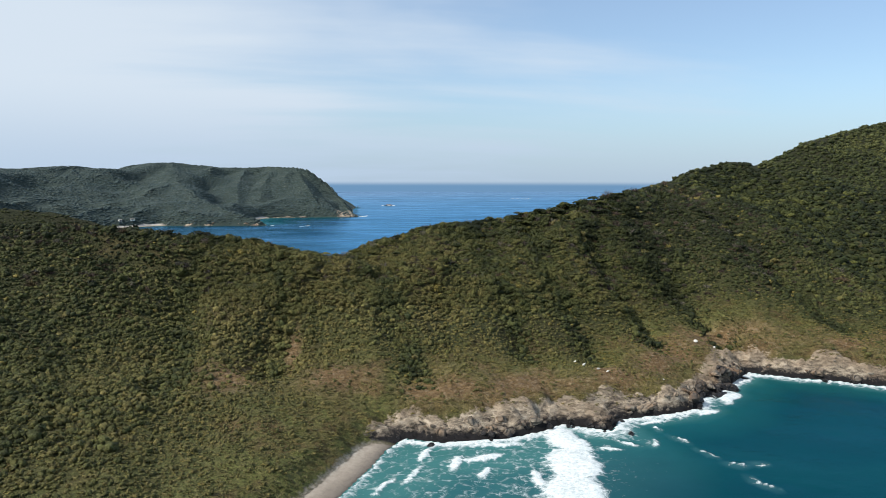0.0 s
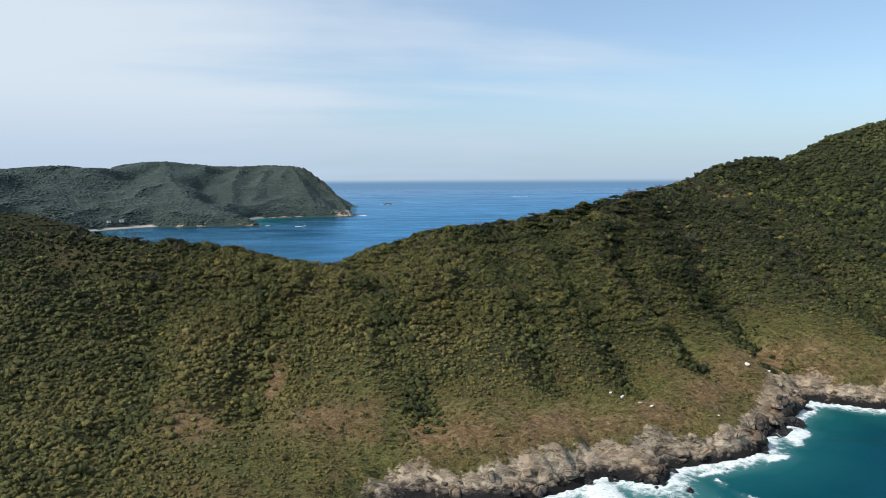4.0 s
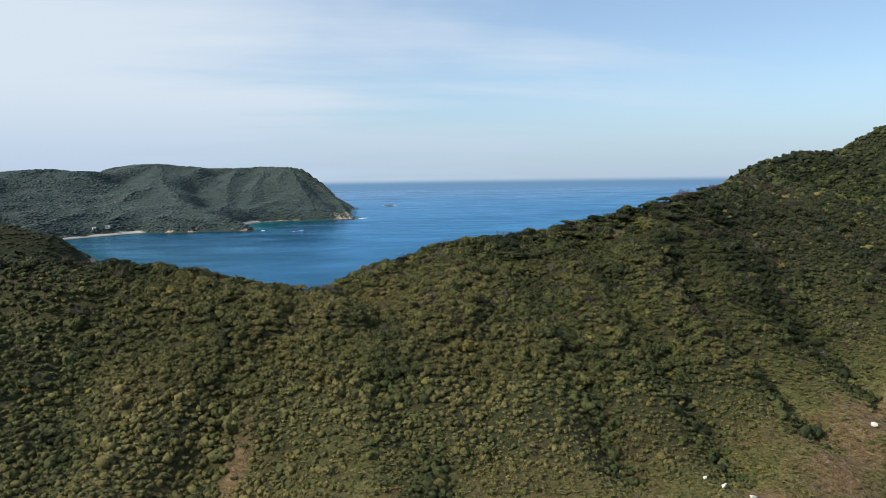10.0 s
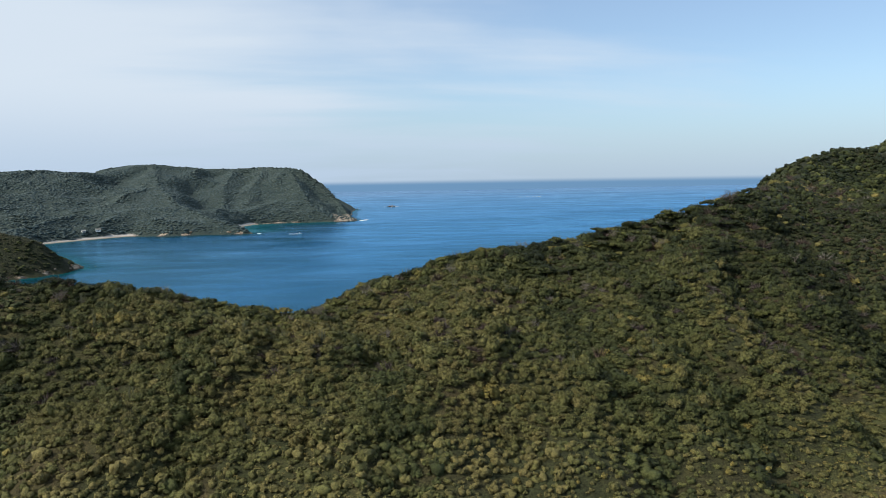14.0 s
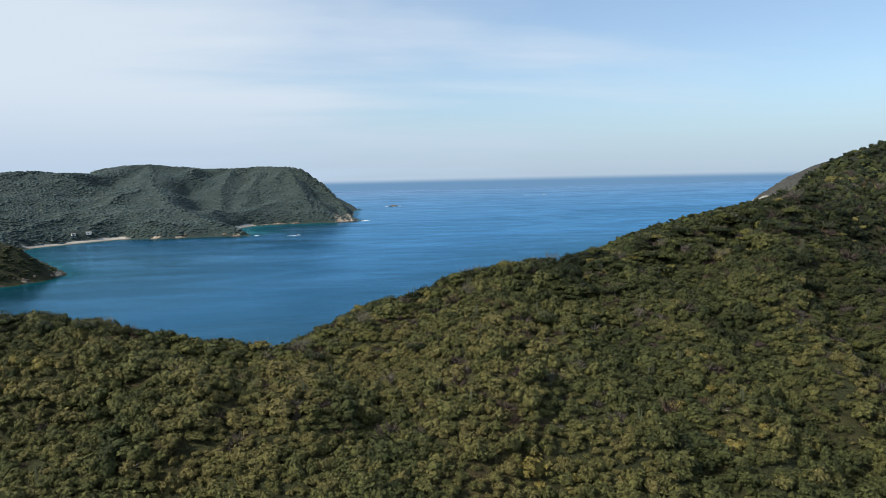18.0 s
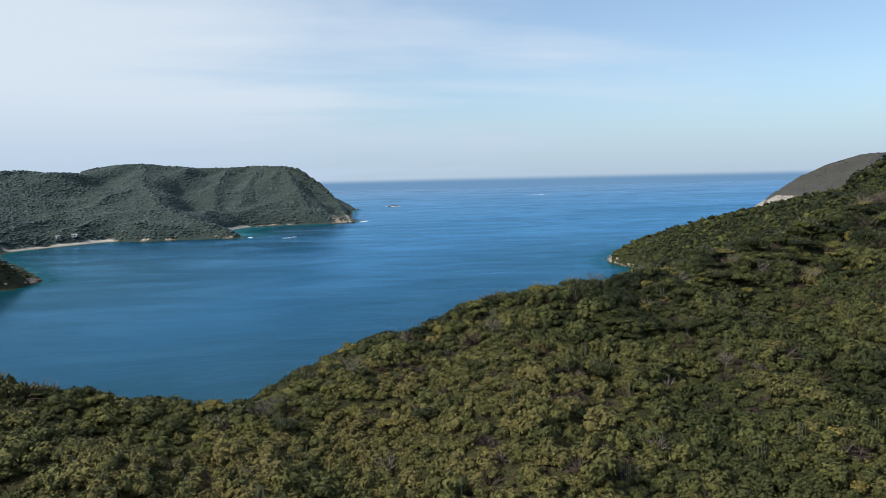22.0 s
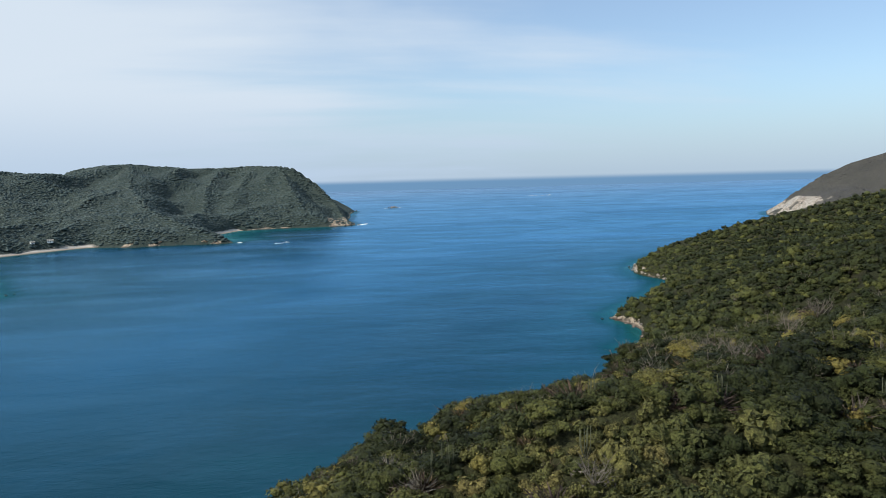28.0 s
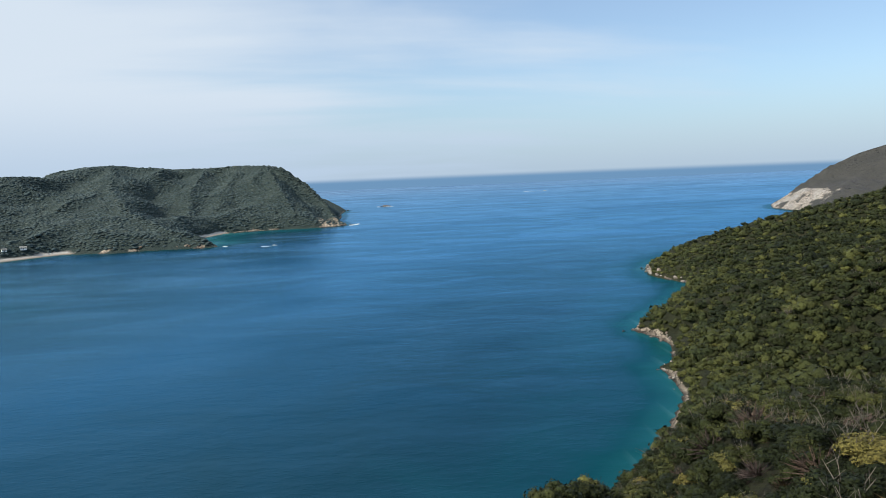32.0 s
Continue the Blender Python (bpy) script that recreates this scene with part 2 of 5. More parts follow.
def ground_material():
    m, N = material("hill_ground")
    geo = N("ShaderNodeNewGeometry")
    P = geo.outputs["Position"]
    z = N("ShaderNodeSeparateXYZ", {0: P}).outputs["Z"]
    rock = N("ShaderNodeAttribute", attribute_name="rock").outputs["Fac"]
    sand = N("ShaderNodeAttribute", attribute_name="sand").outputs["Fac"]
    meadow = N("ShaderNodeAttribute", attribute_name="meadow").outputs["Fac"]
    pale = N("ShaderNodeAttribute", attribute_name="pale").outputs["Fac"]
    dry = N("ShaderNodeAttribute", attribute_name="dry").outputs["Fac"]
    north = N("ShaderNodeMapRange", {0: N("ShaderNodeSeparateXYZ", {0: P}).outputs["Y"], 1: 420.0, 2: 450.0, 3: -5.5, 4: -1.6}).outputs[0]
    n1 = N("ShaderNodeTexNoise", {"Vector": P, "Scale": 0.045, "Detail": 8.0, "Roughness": 0.6})
    n2 = N("ShaderNodeTexNoise", {"Vector": P, "Scale": 0.55, "Detail": 6.0, "Roughness": 0.7})
    n3 = N("ShaderNodeTexNoise", {"Vector": P, "Scale": 0.02, "Detail": 4.0})
    soil = ramp_of(N("ShaderNodeValToRGB", {0: n1.outputs[0]}), [(0.3, (0.034, 0.043, 0.014)), (0.5, (0.055, 0.057, 0.019)), (0.66, (0.085, 0.070, 0.027)), (0.8, (0.11, 0.075, 0.034))])
    turf = ramp_of(N("ShaderNodeValToRGB", {0: n2.outputs[0]}), [(0.28, (0.060, 0.075, 0.020)), (0.5, (0.150, 0.152, 0.045)), (0.72, (0.29, 0.25, 0.105))])
    rusty = N("ShaderNodeMixRGB", {0: N("ShaderNodeMapRange", {0: n1.outputs[0], 1: 0.52, 2: 0.62, 3: 0.0, 4: 0.75}).outputs[0], 1: turf.outputs[0], 2: (0.17, 0.105, 0.046, 1)})
    base = N("ShaderNodeMixRGB", {0: meadow, 1: soil.outputs[0], 2: rusty.outputs[0]})
    # distance haze put into the ground colour, growing towards the north
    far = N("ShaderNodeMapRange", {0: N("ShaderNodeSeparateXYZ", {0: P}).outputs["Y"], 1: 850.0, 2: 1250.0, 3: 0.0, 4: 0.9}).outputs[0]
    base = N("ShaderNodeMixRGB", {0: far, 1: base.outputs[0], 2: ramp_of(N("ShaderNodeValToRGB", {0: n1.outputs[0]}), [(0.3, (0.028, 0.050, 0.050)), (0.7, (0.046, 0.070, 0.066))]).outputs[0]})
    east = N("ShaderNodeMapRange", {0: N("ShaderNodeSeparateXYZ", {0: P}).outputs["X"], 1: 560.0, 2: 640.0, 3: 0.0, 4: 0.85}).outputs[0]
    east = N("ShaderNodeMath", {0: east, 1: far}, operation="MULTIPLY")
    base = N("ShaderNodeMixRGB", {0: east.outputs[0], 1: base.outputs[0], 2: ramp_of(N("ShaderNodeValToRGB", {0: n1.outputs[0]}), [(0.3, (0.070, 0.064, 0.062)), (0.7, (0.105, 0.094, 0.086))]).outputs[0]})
    # ground north of the ridge mixed to a much darker green
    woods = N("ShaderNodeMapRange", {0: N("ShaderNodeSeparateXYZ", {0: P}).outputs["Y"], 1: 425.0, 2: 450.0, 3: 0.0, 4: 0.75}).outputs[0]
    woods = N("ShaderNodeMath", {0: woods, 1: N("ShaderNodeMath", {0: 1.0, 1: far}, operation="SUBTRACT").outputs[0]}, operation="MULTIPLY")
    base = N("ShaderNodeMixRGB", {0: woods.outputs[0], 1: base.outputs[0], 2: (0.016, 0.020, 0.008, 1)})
    sere = ramp_of(N("ShaderNodeValToRGB", {0: n2.outputs[0]}), [(0.3, (0.085, 0.060, 0.024)), (0.5, (0.22, 0.135, 0.062)), (0.7, (0.40, 0.30, 0.19))])
    base = N("ShaderNodeMixRGB", {0: dry, 1: base.outputs[0], 2: sere.outputs[0]})
    base = N("ShaderNodeMixRGB", {0: N("ShaderNodeMapRange", {0: n2.outputs[0], 1: 0.35, 2: 0.75, 3: 0.0, 4: 0.35}).outputs[0], 1: base.outputs[0], 2: (0.026, 0.027, 0.010, 1)})
    strata = N("ShaderNodeMapping", {"Vector": P, "Rotation": (0.5, 0.35, 0.3), "Scale": (0.30, 0.34, 0.9)})
    lines = N("ShaderNodeTexNoise", {"Vector": strata.outputs[0], "Scale": 0.75, "Detail": 10.0, "Roughness": 0.74, "Distortion": 0.6})
    bent = N("ShaderNodeVectorMath", {0: P, 1: N("ShaderNodeVectorMath", {0: lines.outputs["Color"], 1: (14, 14, 14)}, operation="MULTIPLY").outputs[0]}, operation="ADD")
    crack = N("ShaderNodeTexVoronoi", {"Vector": bent.outputs[0], "Scale": 0.17}, feature="DISTANCE_TO_EDGE")
    split = N("ShaderNodeMapRange", {0: crack.outputs[0], 1: 0.0, 2: 0.06, 3: 0.72, 4: 1.0})
    stone = ramp_of(N("ShaderNodeValToRGB", {0: lines.outputs[0]}), [(0.36, (0.026, 0.022, 0.019)), (0.44, (0.22, 0.18, 0.14)), (0.53, (0.50, 0.405, 0.30)), (0.66, (0.68, 0.585, 0.46))])
    rust = N("ShaderNodeMixRGB", {0: N("ShaderNodeMapRange", {0: n1.outputs[0], 1: 0.5, 2: 0.72, 3: 0.0, 4: 0.55}).outputs[0], 1: stone.outputs[0], 2: (0.22, 0.13, 0.070, 1)})
    rust = N("ShaderNodeVectorMath", {0: rust.outputs[0], 1: split.outputs[0]}, operation="MULTIPLY")
    chalk = N("ShaderNodeMixRGB", {0: pale, 1: rust.outputs[0], 2: ramp_of(N("ShaderNodeValToRGB", {0: lines.outputs[0]}), [(0.36, (0.05, 0.047, 0.043)), (0.46, (0.22, 0.205, 0.19)), (0.54, (0.50, 0.48, 0.45)), (0.66, (0.66, 0.64, 0.60))]).outputs[0]})
    tide = N("ShaderNodeMath", {0: n2.outputs[0], 1: north, 2: z}, operation="MULTIPLY_ADD")
    wet = N("ShaderNodeMapRange", {0: tide.outputs[0], 1: -0.9, 2: 0.9, 3: 1.0, 4: 0.0})
    sandy = N("ShaderNodeMapRange", {0: N("ShaderNodeMath", {0: n1.outputs[0], 1: 14.0, 2: z}, operation="MULTIPLY_ADD").outputs[0], 1: 10.5, 2: 15.0, 3: 0.0, 4: 0.6})
    grit = N("ShaderNodeMapRange", {0: pale, 1: 0.0, 2: 0.05, 3: 1.0, 4: 0.0})
    sandy = N("ShaderNodeMath", {0: sandy.outputs[0], 1: grit.outputs[0]}, operation="MULTIPLY")
    chalk = N("ShaderNodeMixRGB", {0: sandy.outputs[0], 1: chalk.outputs[0], 2: N("ShaderNodeMixRGB", {0: n2.outputs[0], 1: (0.16, 0.11, 0.065, 1), 2: (0.60, 0.47, 0.33, 1)}).outputs[0]})
    stone2 = N("ShaderNodeMixRGB", {0: wet.outputs[0], 1: chalk.outputs[0], 2: (0.020, 0.018, 0.019, 1)})
    grain = N("ShaderNodeTexNoise", {"Vector": P, "Scale": 2.6, "Detail": 4.0, "Roughness": 0.7})
    speck = N("ShaderNodeMapRange", {0: grain.outputs[0], 1: 0.3, 2: 0.7, 3: 0.35, 4: 1.65})
    base = N("ShaderNodeVectorMath", {0: base.outputs[0], 1: speck.outputs[0]}, operation="MULTIPLY")
    rmask = N("ShaderNodeMath", {0: n2.outputs[0], 1: 0.9, 2: rock}, operation="MULTIPLY_ADD")
    rmask = N("ShaderNodeMath", {0: lines.outputs[0], 1: 0.5, 2: rmask.outputs[0]}, operation="MULTIPLY_ADD")
    rmask = N("ShaderNodeMapRange", {0: rmask.outputs[0], 1: 1.10, 2: 1.32}, interpolation_type="SMOOTHSTEP")
    c = N("ShaderNodeMixRGB", {0: rmask.outputs[0], 1: base.outputs[0], 2: stone2.outputs[0]})
    damp = N("ShaderNodeMapRange", {0: z, 1: 0.15, 2: 1.0, 3: 1.0, 4: 0.0})
    beach = N("ShaderNodeMixRGB", {0: damp.outputs[0], 1: ramp_of(N("ShaderNodeValToRGB", {0: n2.outputs[0]}), [(0.3, (0.31, 0.26, 0.21)), (0.7, (0.43, 0.37, 0.30))]).outputs[0], 2: (0.12, 0.10, 0.085, 1)})
    shingle = N("ShaderNodeMapRange", {0: N("ShaderNodeMath", {0: n2.outputs[0], 1: 1.2, 2: z}, operation="MULTIPLY_ADD").outputs[0], 1: 1.9, 2: 2.6, 3: 0.0, 4: 0.8})
    beach = N("ShaderNodeMixRGB", {0: shingle.outputs[0], 1: beach.outputs[0], 2: (0.50, 0.47, 0.42, 1)})
    smask = N("ShaderNodeMath", {0: n2.outputs[0], 1: 0.5, 2: sand}, operation="MULTIPLY_ADD")
    smask = N("ShaderNodeMapRange", {0: smask.outputs[0], 1: 0.70, 2: 0.95})
    c = N("ShaderNodeMixRGB", {0: smask.outputs[0], 1: c.outputs[0], 2: beach.outputs[0]})
    amount = N("ShaderNodeMapRange", {0: smask.outputs[0], 3: 1.0, 4: 0.12})
    h = N("ShaderNodeMath", {0: lines.outputs[0], 1: 2.0, 2: N("ShaderNodeMath", {0: n2.outputs[0], 1: split.outputs[0]}, operation="ADD").outputs[0]}, operation="MULTIPLY_ADD")
    h = N("ShaderNodeMath", {0: h.outputs[0], 1: amount.outputs[0]}, operation="MULTIPLY")
    finish(N, c.outputs[0], 0.9, h.outputs[0], 1.0, 1.1, 0.25)
    return m


M_GROUND = ground_material()


def sea_material():
    m, N = material("sea_water")
    geo = N("ShaderNodeNewGeometry")
    P = geo.outputs["Position"]
    depth = N("ShaderNodeAttribute", attribute_name="depth").outputs["Fac"]
    surf = N("ShaderNodeAttribute", attribute_name="surf").outputs["Fac"]
    shoal = N("ShaderNodeTexNoise", {"Vector": P, "Scale": 0.018, "Detail": 5.0, "Roughness": 0.55, "Distortion": 0.8})
    deep = N("ShaderNodeMath", {0: shoal.outputs[0], 1: 0.34, 2: depth}, operation="MULTIPLY_ADD")
    deep = N("ShaderNodeMath", {0: deep.outputs[0], 1: 0.17}, operation="SUBTRACT")
    col = ramp_of(N("ShaderNodeValToRGB", {0: deep.outputs[0]}), [(0.0, (0.030, 0.125, 0.118)), (0.14, (0.005, 0.068, 0.074)), (0.34, (0.0006, 0.040, 0.050)), (0.6, (0.0005, 0.021, 0.033)), (1.0, (0.0008, 0.040, 0.094))])
    # swell, wind waves and ripples
    wind = N("ShaderNodeMapping", {"Vector": P, "Rotation": (0, 0, radians(12)), "Scale": (0.55, 1.0, 1.0)})
    w1 = N("ShaderNodeTexNoise", {"Vector": wind.outputs[0], "Scale": 0.2, "Detail": 6.0, "Roughness": 0.68})
    w2 = N("ShaderNodeTexNoise", {"Vector": wind.outputs[0], "Scale": 0.028, "Detail": 3.0, "Roughness": 0.5, "Distortion": 0.4})
    gust = N("ShaderNodeMapping", {"Vector": P, "Rotation": (0, 0, radians(7)), "Scale": (0.006, 0.012, 1.0)})
    slick = N("ShaderNodeTexNoise", {"Vector": gust.outputs[0], "Scale": 1.0, "Detail": 3.0, "Roughness": 0.55, "Distortion": 0.9})
    h = N("ShaderNodeMath", {0: w1.outputs[0], 1: 0.42, 2: N("ShaderNodeMath", {0: w2.outputs[0], 1: 1.5}, operation="MULTIPLY").outputs[0]}, operation="MULTIPLY_ADD")
    rough = N("ShaderNodeMapRange", {0: slick.outputs[0], 1: 0.34, 2: 0.66, 3: 0.15, 4: 0.24})
    # broken white water
    lace = N("ShaderNodeTexNoise", {"Vector": P, "Scale": 0.33, "Detail": 9.0, "Roughness": 0.72, "Distortion": 1.3})
    torn = N("ShaderNodeTexVoronoi", {"Vector": N("ShaderNodeVectorMath", {0: P, 1: N("ShaderNodeVectorMath", {0: lace.outputs["Color"], 1: (5.0, 5.0, 0)}, operation="MULTIPLY").outputs[0]}, operation="ADD").outputs[0], "Scale": 0.22}, feature="DISTANCE_TO_EDGE")
    web = N("ShaderNodeMapRange", {0: torn.outputs[0], 1: 0.0, 2: 0.22, 3: 0.17, 4: 0.0})
    f = N("ShaderNodeMath", {0: lace.outputs[0], 1: web.outputs[0]}, operation="ADD")
    f = N("ShaderNodeMath", {0: surf, 1: 1.0, 2: f.outputs[0]}, operation="MULTIPLY_ADD")
    foam = N("ShaderNodeMapRange", {0: f.outputs[0], 1: 0.92, 2: 1.30}, interpolation_type="SMOOTHSTEP")
    churn = N("ShaderNodeMapRange", {0: surf, 1: 0.05, 2: 0.9, 3: 0.0, 4: 0.6})
    milky = N("ShaderNodeMixRGB", {0: churn.outputs[0], 1: col.outputs[0], 2: (0.10, 0.23, 0.24, 1)})
    fleece = N("ShaderNodeTexNoise", {"Vector": P, "Scale": 0.9, "Detail": 6.0, "Roughness": 0.7})
    white = ramp_of(N("ShaderNodeValToRGB", {0: fleece.outputs[0]}), [(0.28, (0.34, 0.42, 0.44)), (0.48, (0.62, 0.67, 0.68)), (0.68, (0.80, 0.82, 0.82))])
    c = N("ShaderNodeMixRGB", {0: foam.outputs[0], 1: milky.outputs[0], 2: white.outputs[0]})
    hh = N("ShaderNodeMath", {0: fleece.outputs[0], 1: foam.outputs[0]}, operation="MULTIPLY")
    hh = N("ShaderNodeMath", {0: hh.outputs[0], 1: 0.8, 2: h.outputs[0]}, operation="MULTIPLY_ADD")
    bump = N("ShaderNodeBump", {"Height": hh.outputs[0], "Strength": 0.45, "Distance": 1.2})
    body = N("ShaderNodeBsdfDiffuse", {"Color": c.outputs[0], "Normal": bump.outputs[0]})
    # haze over the far sea, painted as a paler, greyer gloss tint
    offing_haze = N("ShaderNodeMapRange", {0: N("ShaderNodeSeparateXYZ", {0: P}).outputs["Y"], 1: 900.0, 2: 4200.0})
    tint = N("ShaderNodeMixRGB", {0: offing_haze.outputs[0], 1: (0.31, 0.67, 1.0, 1), 2: (0.50, 0.69, 0.90, 1)})
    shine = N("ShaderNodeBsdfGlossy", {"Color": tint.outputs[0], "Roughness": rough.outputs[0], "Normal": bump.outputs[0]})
    edge = N("ShaderNodeFresnel", {"IOR": 1.33, "Normal": bump.outputs[0]})
    dull = N("ShaderNodeMapRange", {0: foam.outputs[0], 3: 0.86, 4: 0.02})
    breeze = N("ShaderNodeMapRange", {0: slick.outputs[0], 1: 0.3, 2: 0.7, 3: 0.93, 4: 1.06})
    lull_map = N("ShaderNodeMapping", {"Vector": P, "Rotation": (0, 0, radians(4)), "Scale": (0.0012, 0.0045, 1.0)})
    lull = N("ShaderNodeTexNoise", {"Vector": lull_map.outputs[0], "Scale": 1.0, "Detail": 6.0, "Roughness": 0.58, "Distortion": 0.8})
    band = N("ShaderNodeMapRange", {0: lull.outputs[0], 1: 0.48, 2: 0.66, 3: 1.03, 4: 0.80}, interpolation_type="SMOOTHSTEP")
    swirl_map = N("ShaderNodeMapping", {"Vector": P, "Rotation": (0, 0, radians(-18)), "Scale": (0.0045, 0.009, 1.0)})
    swirl = N("ShaderNodeTexNoise", {"Vector": swirl_map.outputs[0], "Scale": 1.0, "Detail": 5.0, "Roughness": 0.5, "Distortion": 2.2})
    eddy = N("ShaderNodeMapRange", {0: swirl.outputs[0], 1: 0.40, 2: 0.62, 3: 0.88, 4: 1.06}, interpolation_type="SMOOTHSTEP")
    band = N("ShaderNodeMath", {0: band.outputs[0], 1: eddy.outputs[0]}, operation="MULTIPLY")
    breeze = N("ShaderNodeMath", {0: breeze.outputs[0], 1: band.outputs[0]}, operation="MULTIPLY")
    amount = N("ShaderNodeMath", {0: edge.outputs[0], 1: dull.outputs[0]}, operation="MULTIPLY")
    amount = N("ShaderNodeMath", {0: amount.outputs[0], 1: breeze.outputs[0]}, operation="MULTIPLY")
    open_sea = N("ShaderNodeMapRange", {0: depth, 1: 0.33, 2: 0.50, 3: 0.55, 4: 1.0})
    amount = N("ShaderNodeMath", {0: amount.outputs[0], 1: open_sea.outputs[0]}, operation="MULTIPLY")
    amount = N("ShaderNodeMath", {0: amount.outputs[0], 1: 0.88}, operation="MINIMUM")
    mix = N("ShaderNodeMixShader", {0: amount.outputs[0], 1: body.outputs[0], 2: shine.outputs[0]})
    N("ShaderNodeOutputMaterial", {"Surface": mix.outputs[0]})
    return m


M_SEA = sea_material()

# ---------------------------------------------------------------- the lie of the land
SOUTH_SHORE = [(-1900, -420), (-700, -260), (-330, -140), (-190, -60), (-112, 14), (-56, 92), (-20, 158), (-4, 190), (5, 209),
               (11, 224), (17, 233), (28, 228), (50, 229), (63, 234), (72, 240), (87, 232), (94, 243), (117, 247), (128, 252), (133, 263), (146, 270),
               (158, 283), (173, 297), (186, 288), (201, 281), (216, 270), (250, 262), (300, 276), (360, 262), (450, 250),
               (600, 262), (800, 300), (1200, 380), (1900, 300)]
EAST_SHORE = [(2300, 900), (1900, 1700), (1400, 1900), (1050, 1790), (860, 1700), (790, 1640), (780, 1622), (745, 1560), (735, 1491),
              (719, 1412), (665, 1300), (590, 1190), (490, 1110), (390, 1064), (315, 1024), (282, 985), (258, 946), (247, 915), (249, 888),
              (255, 868), (230, 827), (200, 786), (177, 759), (162, 735), (166, 722), (167, 703), (154, 673), (145, 666), (144, 652), (138, 628)]
BAY_SHORE = [(104, 576), (60, 528), (0, 490), (-60, 470), (-130, 465), (-220, 500), (-300, 600), (-332, 720), (-322, 820), (-284, 862),
             (-266, 888), (-259, 932), (-288, 985), (-321, 1041), (-382, 1130), (-420, 1211), (-418, 1250), (-384, 1302), (-361, 1333),
             (-334, 1366), (-273, 1346), (-208, 1360), (-164, 1350), (-149, 1362)]
HEAD_SHORE = [(-170, 1434), (-198, 1517), (-174, 1599), (-132, 1619), (-87, 1627), (-31, 1627), (6, 1640), (20, 1657), (12, 1720), (2, 1800),
              (10, 1900), (8, 2050), (22, 2195), (-60, 2300), (-300, 2420), (-900, 2500), (-2200, 2600), (-3000, 1200)]
SHORE = SOUTH_SHORE + EAST_SHORE + BAY_SHORE + HEAD_SHORE

